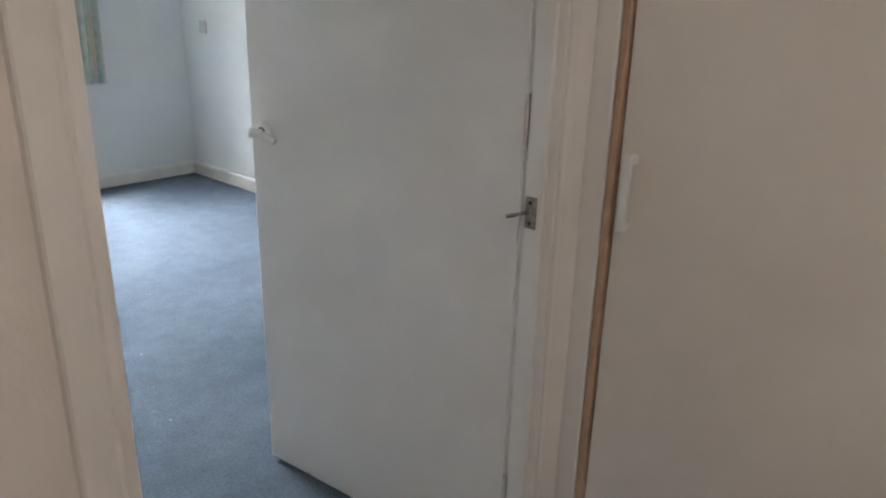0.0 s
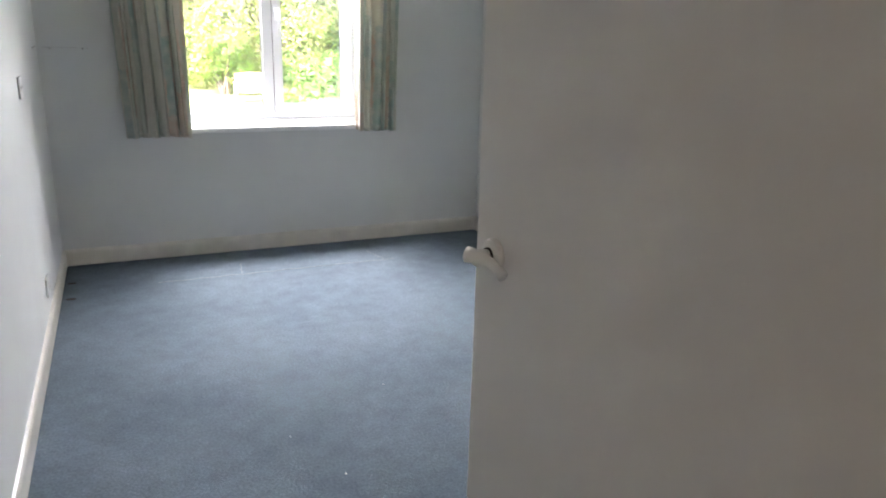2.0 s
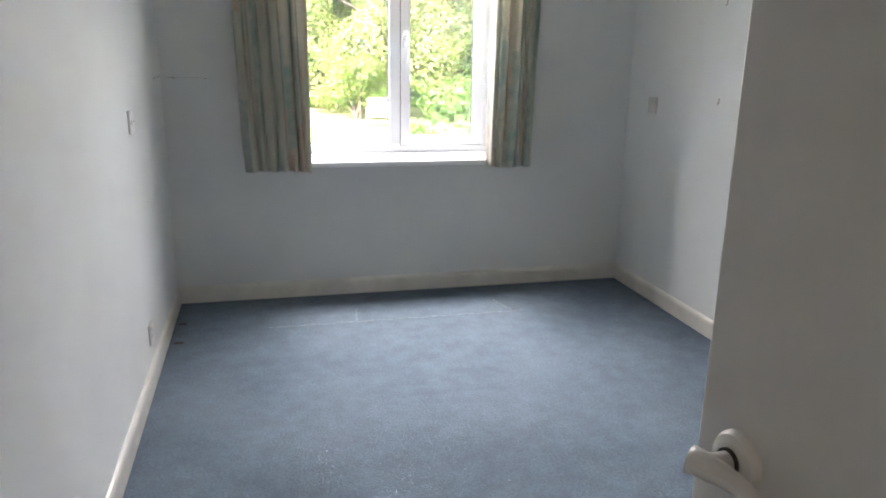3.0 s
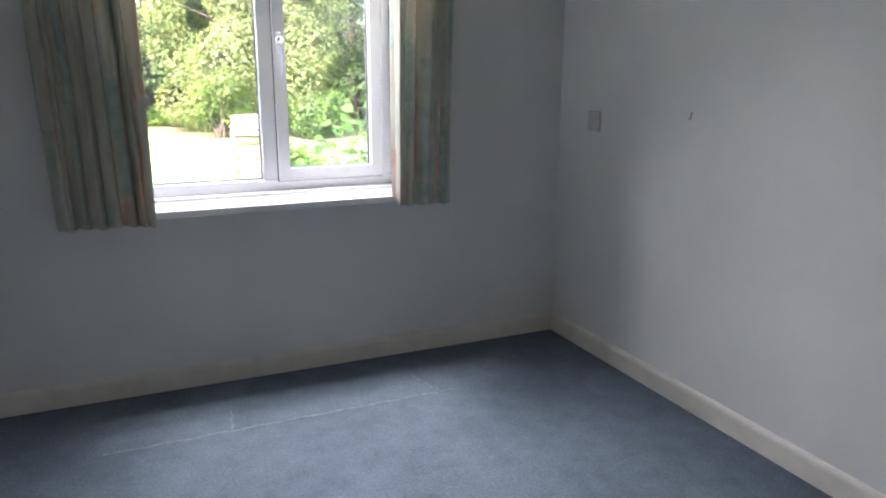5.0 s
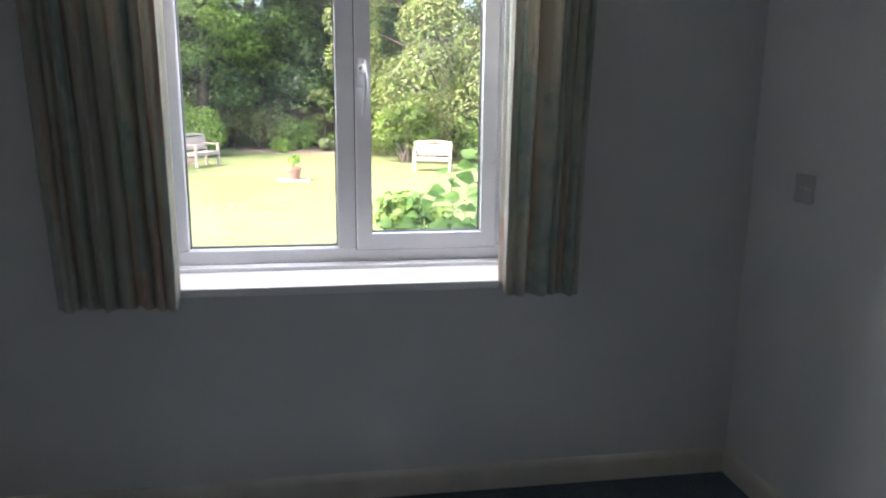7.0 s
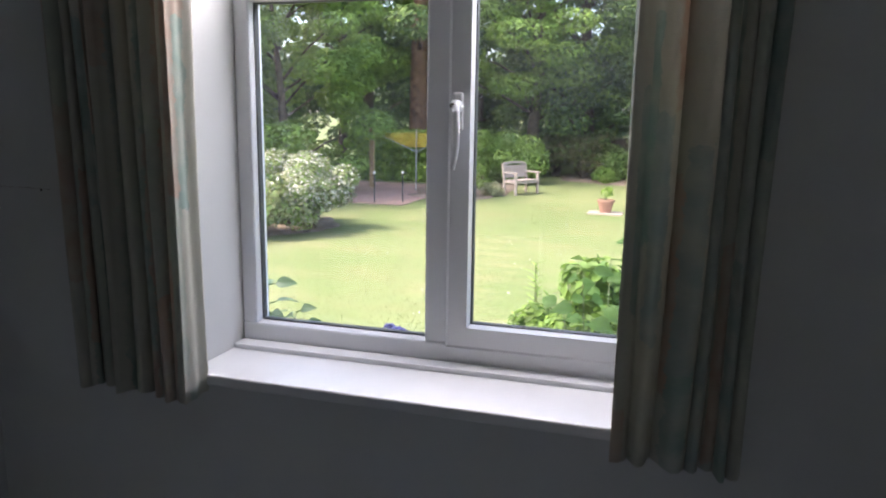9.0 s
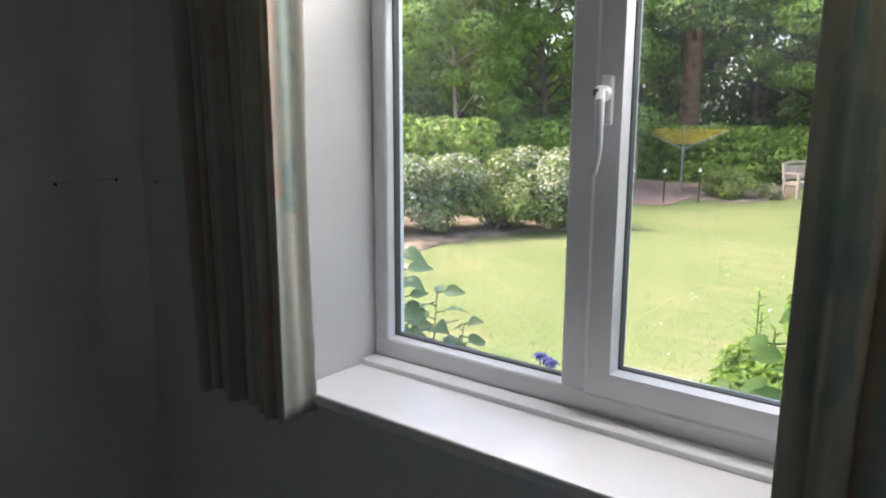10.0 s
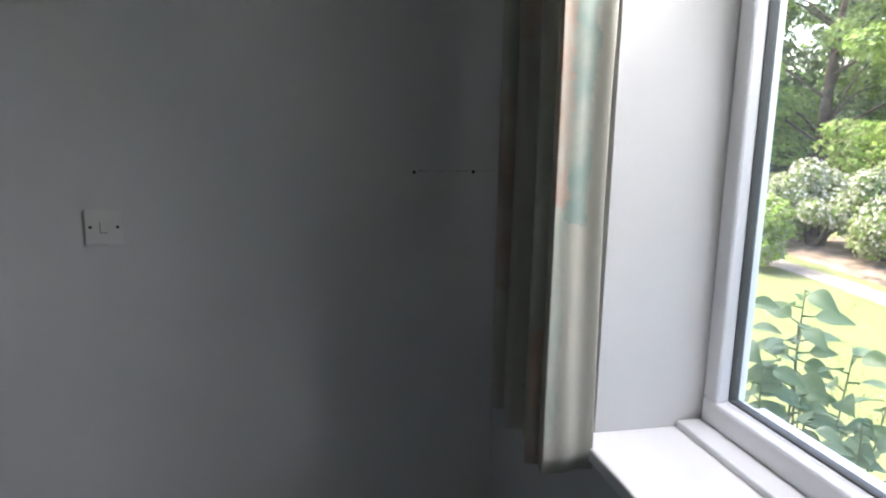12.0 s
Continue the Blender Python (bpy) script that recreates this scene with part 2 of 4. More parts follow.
M_POST = mat("timber_post", (0.33, 0.23, 0.12), 0.85, var=0.15, scale=10, bump=0.4, bscale=40)
M_FENCE = mat("dark_creosoted_board", (0.06, 0.04, 0.03), 0.9, var=0.25, scale=8, bump=0.5, bscale=40, rnd=0.2)
M_BRICK = mat("house_brick", (0.30, 0.17, 0.12), 0.9, var=0.15, scale=8, bump=0.4, bscale=60)

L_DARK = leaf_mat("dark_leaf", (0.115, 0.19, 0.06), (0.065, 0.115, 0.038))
L_MID = leaf_mat("mid_leaf", (0.235, 0.345, 0.075), (0.14, 0.225, 0.055))
L_FRESH = leaf_mat("fresh_leaf", (0.30, 0.43, 0.075), (0.175, 0.285, 0.055))
L_YELLOW = leaf_mat("yellow_green_leaf", (0.29, 0.30, 0.115), (0.19, 0.22, 0.08))
L_CONIFER = leaf_mat("conifer_spray", (0.19, 0.265, 0.09), (0.095, 0.15, 0.055))
L_SILVER = leaf_mat("silver_edged_leaf", (0.381, 0.39, 0.216), (0.168, 0.21, 0.096))
L_WHITE = leaf_mat("cream_flower", (0.56, 0.54, 0.44), (0.42, 0.41, 0.32), trans=0.2)
L_BROWN = leaf_mat("bronze_leaf", (0.246, 0.2, 0.088), (0.134, 0.125, 0.056))
L_LIME = leaf_mat("large_lime_leaf", (0.20, 0.34, 0.085), (0.13, 0.25, 0.06), scale=6, island=0.2, trans=0.55)
L_GLOSSY = leaf_mat("glossy_blue_green_leaf", (0.22, 0.32, 0.18), (0.13, 0.21, 0.11), scale=6, island=0.2, trans=0.35, rough=0.32)
L_STEM = mat("green_stem", (0.14, 0.18, 0.06), 0.6, var=0.15)
L_BLUE = leaf_mat("blue_petal", (0.13, 0.12, 0.42), (0.09, 0.08, 0.30), scale=8, trans=0.3)


# ---- mesh helpers ----
def part(name, bm, material, parent=None, label="", smooth=False):
    me = bpy.data.meshes.new(name)
    bm.to_mesh(me)
    bm.free()
    if smooth:
        for p in me.polygons:
            p.use_smooth = True
    me.materials.append(material)
    ob = new(name, me)
    if parent is not None:
        ob.parent = parent
    if label:
        ob["label"] = label
    return ob


def empty(name, at=(0, 0, 0), label="", category="", group="", kind=""):
    ob = new(name)
    ob.matrix_world = Matrix.Translation(at) if not isinstance(at, Matrix) else at
    return tagged(ob, label, category, group, kind)


def box(bm, x0, x1, y0, y1, z0, z1, bevel=0.0, seg=2, m=None):
    r = bmesh.ops.create_cube(bm, size=1.0)
    t = Matrix.Translation(((x0 + x1) / 2, (y0 + y1) / 2, (z0 + z1) / 2)) @ Matrix.Diagonal((x1 - x0, y1 - y0, z1 - z0, 1))
    bmesh.ops.transform(bm, matrix=t, verts=r["verts"])
    vs = r["verts"]
    if bevel:
        es = list({e for v in vs for e in v.link_edges})
        out = bmesh.ops.bevel(bm, geom=es, offset=bevel, segments=seg, affect='EDGES', profile=0.5)
        vs = list({v for f in out["faces"] for v in f.verts} | {v for v in vs if v.is_valid})
    if m is not None:
        bmesh.ops.transform(bm, matrix=m, verts=vs)
    return bm


def boxed(*a, **k):
    return box(bmesh.new(), *a, **k)


def tube(bm, pts, radii, seg=8, cap=True):
    """A tube along points, with a radius at each."""
    pts = [Vector(p) for p in pts]
    rings = []
    for i, p in enumerate(pts):
        d = (pts[min(i + 1, len(pts) - 1)] - pts[max(i - 1, 0)]).normalized()
        u = d.orthogonal().normalized() if i == 0 else (u - d * u.dot(d)).normalized()
        v = d.cross(u)
        rings.append([bm.verts.new(p + (u * math.cos(a) + v * math.sin(a)) * radii[i])
                      for a in (2 * math.pi * k / seg for k in range(seg))])
    for a, b in zip(rings, rings[1:]):
        for k in range(seg):
            bm.faces.new((a[k], a[(k + 1) % seg], b[(k + 1) % seg], b[k]))
    if cap:
        bm.faces.new(rings[0][::-1])
        bm.faces.new(rings[-1])
    return bm


def lathe(bm, profile, seg=32, m=None):
    """A body turned about z from (radius, height) pairs."""
    rings = [[bm.verts.new((r * math.cos(2 * math.pi * k / seg), r * math.sin(2 * math.pi * k / seg), z)) for k in range(seg)] for r, z in profile]
    for a, b in zip(rings, rings[1:]):
        for k in range(seg):
            bm.faces.new((a[k], a[(k + 1) % seg], b[(k + 1) % seg], b[k]))
    bm.faces.new(rings[0][::-1])
    bm.faces.new(rings[-1])
    if m is not None:
        bmesh.ops.transform(bm, matrix=m, verts=[v for r in rings for v in r])
    return bm


def sweep(bm, profile, p0, p1, out):
    """A moulding: (out, up) pairs carried from p0 to p1, standing out from the wall along out."""
    p0, p1, out = Vector(p0), Vector(p1), Vector(out)
    a = [bm.verts.new(p0 + out * o + Vector((0, 0, u))) for o, u in profile]
    b = [bm.verts.new(p1 + out * o + Vector((0, 0, u))) for o, u in profile]
    n = len(profile)
    for k in range(n):
        bm.faces.new((a[k], a[(k + 1) % n], b[(k + 1) % n], b[k]))
    bm.faces.new(a[::-1])
    bm.faces.new(b)
    bmesh.ops.recalc_face_normals(bm, faces=bm.faces)
    return bm


def wall(name, material, u0, u1, z0, z1, thick, place, hole=None, cuts=0):
    """An upright wall in its own u, z plane, u along place's x, thickness along place's y, with an opening cut through."""
    us, zs = {u0, u1}, {z0, z1}
    if hole:
        us |= {hole[0], hole[1]}
        zs |= {hole[2], hole[3]}
    us, zs = sorted(us), sorted(z for z in zs if z0 <= z <= z1)
    bm = bmesh.new()
    vert = {}

    def v(a, b):
        if (a, b) not in vert:
            vert[a, b] = bm.verts.new((a, 0, b))
        return vert[a, b]
    for a, b in zip(us, us[1:]):
        for c, d in zip(zs, zs[1:]):
            if hole and hole[0] <= a and b <= hole[1] and hole[2] <= c and d <= hole[3]:
                continue
            bm.faces.new((v(a, c), v(b, c), v(b, d), v(a, d)))
    r = bmesh.ops.extrude_face_region(bm, geom=bm.faces[:])
    bmesh.ops.translate(bm, vec=(0, thick, 0), verts=[g for g in r["geom"] if isinstance(g, bmesh.types.BMVert)])
    bmesh.ops.recalc_face_normals(bm, faces=bm.faces)
    ob = part(name, bm, material)
    ob.matrix_world = place
    return tagged(ob, kind="structure")


def leaves(name, clumps, count, size, material, parent, aspect=0.5, shell=0.55, up=0.35, seed=1, droop=0.0, label=""):
    """Many small folded leaves on and in ellipsoid clumps ((x, y, z), (rx, ry, rz)), as one mesh."""
    rng = np.random.default_rng(seed)
    cs = np.array([c for c, r in clumps], float)
    rs = np.array([r for c, r in clumps], float)
    w = (rs[:, 0] * rs[:, 2]) + 1e-6
    idx = rng.choice(len(cs), count, p=w / w.sum())
    d = rng.normal(size=(count, 3))
    d /= np.linalg.norm(d, axis=1)[:, None]
    rad = shell + (1.06 - shell) * rng.random(count) ** 0.6
    pos = cs[idx] + d * rs[idx] * rad[:, None]
    nrm = d + rng.normal(size=(count, 3)) * 0.38 + np.array([0, 0, up])
    nrm /= np.linalg.norm(nrm, axis=1)[:, None]
    t = rng.normal(size=(count, 3)) + np.array([0, 0, -droop])
    t -= nrm * (t * nrm).sum(1)[:, None]
    t /= np.linalg.norm(t, axis=1)[:, None] + 1e-9
    s = np.cross(nrm, t)
    ln = size * (0.6 + 0.8 * rng.random(count))[:, None]
    wd = ln * aspect
    base, tip = pos - t * ln * 0.5, pos + t * ln * 0.5 - nrm * ln * 0.12
    left, right = pos + s * wd * 0.5 + nrm * wd * 0.16, pos - s * wd * 0.5 + nrm * wd * 0.16
    co = np.stack([base, right, tip, left], 1).reshape(-1, 3)
    k = np.arange(count)[:, None] * 4
    f = np.concatenate([k + np.array([[0, 1, 2]]), k + np.array([[0, 2, 3]])], 1).reshape(-1)
    me = bpy.data.meshes.new(name)
    me.vertices.add(count * 4)
    me.vertices.foreach_set("co", co.ravel())
    me.loops.add(len(f))
    me.loops.foreach_set("vertex_index", f)
    me.polygons.add(count * 2)
    me.polygons.foreach_set("loop_start", np.arange(0, count * 6, 3))
    me.update(calc_edges=True)
    me.materials.append(material)
    ob = tagged(new(name, me), kind="stuff")
    if parent is not None:
        ob.parent = parent
    if label:
        ob["label"] = label
    return ob


# ---- room ----
W, DEEP, HIGH = 2.52, 4.10, 2.36         # width, window wall to door wall, ceiling
GROUND = -0.95                            # lawn below the floor
WX0, WX1, WZ0, WZ1 = 0.645, 1.755, 0.715, 2.06   # window opening
DX0, DX1 = 0.111, 0.94                    # door opening
HALL_W, HALL_E, HALL_S = -1.3, 1.025, -6.2

wall("wall_north", M_WALL, -0.12, W + 0.12, 0, HIGH, 0.30, pose(0, 0, 0), (WX0, WX1, WZ0, WZ1))
wall("wall_west", M_WALL, -DEEP, 0, 0, HIGH, 0.12, pose(0, 0, 0, 0, 0, 90))
wall("wall_east", M_WALL, -DEEP, 0, 0, HIGH, 0.12, pose(W + 0.12, 0, 0, 0, 0, 90))
wall("wall_south", M_WALL, -0.12, W + 0.12, 0, HIGH, 0.05, pose(0, -DEEP - 0.05, 0), (DX0 - 0.03, DX1 + 0.03, 0, 2.03))
wall("hall_wall_north", M_HALL, HALL_W, HALL_E, 0, HIGH, 0.05, pose(0, -DEEP - 0.10, 0), (DX0 - 0.03, DX1 + 0.03, 0, 2.03))
wall("hall_wall_south", M_HALL, HALL_W, HALL_E + 0.5, 0, HIGH, 0.1, pose(0, HALL_S - 0.1, 0))
wall("hall_wall_west", M_HALL, HALL_S, -DEEP - 0.10, 0, HIGH, 0.1, pose(HALL_W, 0, 0, 0, 0, 90))
wall("hall_wall_east", M_HALL, HALL_S, -DEEP - 0.10, 0, HIGH, 0.1, pose(HALL_E + 0.1, 0, 0, 0, 0, 90), (-5.06, -4.262, 0, 2.02))
wall("cupboard_back_wall", M_HALL, HALL_S, -DEEP - 0.10, 0, HIGH, 0.1, pose(HALL_E + 0.75, 0, 0, 0, 0, 90))
bm = boxed(-1.5, W + 0.3, -6.4, 0.0, -0.14, 0.0)
floor = tagged(part("floor", bm, M_CARPET), "worn blue-grey fitted carpet", "floor", kind="structure")
bm = boxed(-1.5, W + 0.3, -6.4, 0.36, HIGH, HIGH + 0.16)
tagged(part("ceiling", bm, M_CEIL), "plain white painted ceiling", "ceiling", kind="structure")
bm = boxed(-1.5, W + 0.3, -6.4, 0.30, GROUND - 0.3, -0.142)
box(bm, -1.5, W + 0.3, 0.002, 0.30, -0.141, -0.002)
tagged(part("foundation", bm, M_BRICK), "brick base of the building", "wall", kind="structure")

# skirting with a rounded top
SK = [(0.0, 0.0), (0.015, 0.0), (0.015, 0.068), (0.013, 0.078), (0.008, 0.086), (0.0, 0.09)]


def skirting(p0, p1, out):
    bm = sweep(bmesh.new(), SK, p0, p1, out)
    return tagged(part("baseboard", bm, M_SKIRT), "cream gloss-painted skirting board", "skirting board", kind="structure")


skirting((0.0, 0.0, 0.002), (W, 0.0, 0.002), (0, -1, 0))
skirting((0.0, -DEEP, 0.002), (0.0, -0.0155, 0.002), (1, 0, 0))
skirting((W, -DEEP, 0.002), (W, -0.0155, 0.002), (-1, 0, 0))
skirting((DX1 + 0.09, -DEEP, 0.002), (W - 0.0155, -DEEP, 0.002), (0, 1, 0))
skirting((HALL_W, -DEEP - 0.10, 0.002), (DX0 - 0.075, -DEEP - 0.10, 0.002), (0, -1, 0))


# ---- window ----
def window():
    win = empty("window_1", ((WX0 + WX1) / 2, 0.2, WZ0), "white uPVC window with an opening casement, closed", "window", kind="structure")
    inv = win.matrix_world.inverted()

    def p(name, bm, m, parent=win, label=""):
        bmesh.ops.transform(bm, matrix=inv, verts=bm.verts)
        return part(name, bm, m, parent, label)
    FY, BY = 0.220, 0.288
    bottom, top, mx0, mx1 = 0.748, WZ1, 1.168, 1.238
    bv = 0.006
    p("bottom_rail", boxed(WX0, WX1, FY, BY, bottom, bottom + 0.052, bevel=bv), M_UPVC)
    p("top_rail", boxed(WX0, WX1, FY, BY, top - 0.055, top, bevel=bv), M_UPVC)
    p("left_jamb", boxed(WX0, WX0 + 0.045, FY + 0.001, BY - 0.001, bottom + 0.05, top - 0.053, bevel=bv), M_UPVC)
    p("right_jamb", boxed(WX1 - 0.045, WX1, FY + 0.001, BY - 0.001, bottom + 0.05, top - 0.053, bevel=bv), M_UPVC)
    p("mullion", boxed(mx0 + 0.002, mx1, FY + 0.0015, BY - 0.0015, bottom + 0.05, top - 0.053, bevel=bv), M_UPVC)
    p("transom", boxed(WX0 + 0.043, mx0 + 0.004, FY + 0.002, BY - 0.002, 1.642, 1.70, bevel=bv), M_UPVC)
    # glazing beads slope in towards the panes

    def beads(x0, x1, z0, z1, y, w=0.016, d=0.026):
        bm = bmesh.new()
        o = [(x0, z0), (x1, z0), (x1, z1), (x0, z1)]
        i = [(x0 + w, z0 + w), (x1 - w, z0 + w), (x1 - w, z1 - w), (x0 + w, z1 - w)]
        a = [bm.verts.new((x, y, z)) for x, z in o]
        b = [bm.verts.new((x, y + d, z)) for x, z in i]
        c = [bm.verts.new((x, y + d, z)) for x, z in o]
        for k in range(4):
            n = (k + 1) % 4
            bm.faces.new((a[k], a[n], b[n], b[k]))
            bm.faces.new((b[k], b[n], c[n], c[k]))
            bm.faces.new((c[k], c[n], a[n], a[k]))
        bmesh.ops.recalc_face_normals(bm, faces=bm.faces)
        return bm

    def ring(x0, x1, z0, z1, y0, y1, w):
        bm = bmesh.new()
        box(bm, x0, x1, y0, y1, z0, z0 + w)
        box(bm, x0, x1, y0, y1, z1 - w, z1)
        box(bm, x0, x0 + w, y0, y1, z0 + w, z1 - w)
        box(bm, x1 - w, x1, y0, y1, z0 + w, z1 - w)
        return bm

    def pane(x0, x1, z0, z1, y, parent=win):
        p("bead", beads(x0 - 0.012, x1 + 0.012, z0 - 0.012, z1 + 0.012, y - 0.03, w=0.012), M_UPVC, parent)
        p("gasket", ring(x0 - 0.004, x1 + 0.004, z0 - 0.004, z1 + 0.004, y - 0.006, y + 0.016, 0.0065), M_GASKET, parent, "black rubber glazing seal")
        g = p("pane", boxed(x0, x1, y + 0.002, y + 0.006, z0, z1), M_GLASS, parent)
        g.visible_shadow = False
        return g
    pane(WX0 + 0.045, mx0, bottom + 0.056, 1.642, 0.253)
    pane(WX0 + 0.045, mx0, 1.70, top - 0.055, 0.253)
    # casement stands proud of the frame
    sx0, sx1, sz0, sz1 = mx1 - 0.004, WX1 - 0.048, bottom + 0.049, top - 0.05
    sash = p("casement", ring(sx0, sx1, sz0, sz1, FY - 0.012, BY - 0.01, 0.05), M_UPVC)
    p("casement_lip", beads(sx0 - 0.002, sx1 + 0.002, sz0 - 0.002, sz1 + 0.002, FY - 0.016, w=0.012, d=0.01), M_UPVC, sash)
    p("shadow_gap", ring(sx0 - 0.004, sx1 + 0.004, sz0 - 0.006, sz1 + 0.004, FY - 0.0018, FY + 0.012, 0.010), M_GASKET, sash)
    sp = pane(sx0 + 0.05, sx1 - 0.05, sz0 + 0.05, sz1 - 0.05, 0.253, sash)
    # lever handle with its lock
    hy = FY - 0.014
    hx = sx0 + 0.022
    hd = p("handle_plate", boxed(hx - 0.013, hx + 0.013, hy - 0.012, hy + 0.004, 1.328, 1.418, bevel=0.006), M_UPVC, sash, "white window handle plate")
    bm = bmesh.new()
    lathe(bm, [(0.012, 0), (0.015, 0.004), (0.015, 0.022), (0.010, 0.03)], 20, pose(hx, hy - 0.008, 1.385, 90))
    tube(bm, [(hx, hy - 0.03, 1.392), (hx + 0.006, hy - 0.045, 1.372), (hx + 0.009, hy - 0.05, 1.335), (hx + 0.008, hy - 0.046, 1.29), (hx + 0.003, hy - 0.044, 1.258), (hx, hy - 0.042, 1.24)],
         [0.0085, 0.009, 0.008, 0.007, 0.0062, 0.004], 12)
    p("lever", bm, M_UPVC, sash, "white curved window handle")
    p("lock_button", lathe(bmesh.new(), [(0.006, 0), (0.006, 0.006), (0.003, 0.006), (0.003, 0.004)], 14, pose(hx - 0.004, hy - 0.037, 1.387, 90)), M_STEEL, sash, "small key lock in the handle")
    # painted board inside
    bm = boxed(WX0 - 0.03, WX1 + 0.03, -0.036, 0.0, 0.712, 0.74, bevel=0.005)
    box(bm, WX0 + 0.001, WX1 - 0.001, -0.004, 0.24, 0.716, 0.7395)
    p("window_sill", bm, M_SILL, win, "white gloss window board")
    p("upstand", boxed(WX0 + 0.002, WX1 - 0.002, 0.168, 0.2205, 0.7385, 0.753, bevel=0.003), M_UPVC, win)
    p("outer_sill", boxed(WX0 - 0.03, WX1 + 0.03, 0.282, 0.39, 0.716, 0.748, bevel=0.004), M_UPVC, win)
    return win


window()


# ---- curtains ----
def curtain(x0, x1, z0, z1, folds, seed, lean, label, cloth, edge):
    """Pleated cloth; edge +1 or -1: the side on which the last width turns back to the wall beside the glass."""
    rng = random.Random(seed)
    nu, nz, nr = folds * 14, 44, 30
    ph = [rng.uniform(0, 6.28) for _ in range(6)]
    wav = [rng.uniform(0.35, 1.0) if rng.random() < 0.6 else rng.uniform(1.2, 2.2) for _ in range(folds)]
    dep = [rng.uniform(0.35, 1.5) for _ in range(folds + 1)]
    acc = np.cumsum([0] + wav) / sum(wav)

    def point(s, v):
        k = min(int(s * folds), folds - 1)
        f = s * folds - k
        u = acc[k] + (acc[k + 1] - acc[k]) * f
        a = 2 * math.pi * s * folds
        depth = 0.026 * (dep[k] * (1 - f) + dep[k + 1] * f) * (1.0 - 0.25 * v)
        w = math.sin(a) ** 3 * 0.55 + 0.6 * math.sin(a) + 0.3 * math.sin(2 * a + ph[0])
        y = -0.090 + depth * w + 0.009 * math.sin(2.1 * s * folds + ph[1] + 1.3 * v) + 0.004 * math.sin(2.7 * a + ph[2] + 3 * v)
        x = x0 + (x1 - x0) * u + 0.016 * math.cos(a + 0.7) * dep[k] * (1 - 0.4 * v)
        x += lean * v * (1 - (u if lean < 0 else 1 - u) * 0.85)
        x += 0.007 * math.sin(4 * v + ph[3] + 5 * s) * (1 - v)
        return x, y, z0 + (z1 - z0) * v + 0.004 * math.sin(a + ph[4]) * (1 - v)
    cur = empty("curtain", ((x0 + x1) / 2, -0.09, z0), label, "curtain", "window curtains")
    c0 = cur.matrix_world.translation
    table = []
    for j in range(nz + 1):
        v = j / nz
        row = [(point(i / nu, v), i / nu * cloth) for i in range(nu + 1)]
        if edge < 0:
            row = row[::-1]
        side = x1 if edge > 0 else x0
        for i in range(12):
            (px, py, pz), pu = row[-1 - i]
            k = 1 - i / 12
            k = k * k * (3 - 2 * k)
            row[-1 - i] = ((px + (side - px - edge * 0.004 * i) * k, py + (-0.128 - py) * k, pz), pu)
        (lx, ly, lz), lu = row[-1]
        for i in range(1, nr + 1):
            f = i / nr
            bx = side + edge * (0.010 + 0.004 * math.sin(f * 5 + 3 * v + ph[5]) + 0.0025 * math.sin(f * 13 + 1.5 * v + ph[0]))
            row.append(((lx + (bx - lx) * min(1, f * 14), -0.128 + (0.094 + 0.006 * math.sin(6 * v + ph[2])) * max(0, (f - 0.08) / 0.92), lz - 0.003 * min(1, f * 8) * (1 - v)), lu + edge * 0.10 * f))
        table.append(row)
    n = nu + nr

    def cloth_mesh(lo, hi, off):
        bm = bmesh.new()
        uvl = bm.loops.layers.uv.new("UVMap")
        vs = [[bm.verts.new(Vector(p) + Vector((0.0, off, 0)) - c0) for p, u in table[j]] for j in range(lo, hi + 1)]
        for j in range(hi - lo):
            for i in range(n):
                f = bm.faces.new((vs[j][i], vs[j][i + 1], vs[j + 1][i + 1], vs[j + 1][i]))
                f.smooth = True
                for lp, (a, b) in zip(f.loops, ((i, j), (i + 1, j), (i + 1, j + 1), (i, j + 1))):
                    lp[uvl].uv = (table[0][a][1] + seed * 0.37, z0 + (z1 - z0) * (lo + b) / nz)
        return bm
    for nm, lo, hi, off in (("cloth", 0, nz, 0.0), ("heading", nz - 2, nz, -0.004)):
        ob = part(nm, cloth_mesh(lo, hi, off), M_CURTAIN, cur)
        ob.modifiers.new("thickness", 'SOLIDIFY').thickness = 0.002
    return cur


curtain(0.395, 0.695, 0.705, 2.15, 8, 3, -0.06, "cream cotton curtain with watercolour green and peach stripes, drawn back", 1.25, 1)
curtain(1.680, 1.876, 0.712, 2.15, 6, 8, 0.05, "cream cotton curtain with soft peach and green stripes, drawn back", 1.0, -1)
rail = empty("curtain_rail", (1.15, -0.06, 2.17), "white plastic curtain rail over the window", "curtain rail")
bm = boxed(-0.86, 0.86, -0.012, 0.012, -0.012, 0.016, bevel=0.004)
part("track", bm, M_PLASTIC, rail)
for bx in (-0.7, 0.0, 0.7):
    part("bracket", boxed(bx - 0.012, bx + 0.012, -0.008, 0.06, 0.014, 0.04, bevel=0.003), M_PLASTIC, rail)


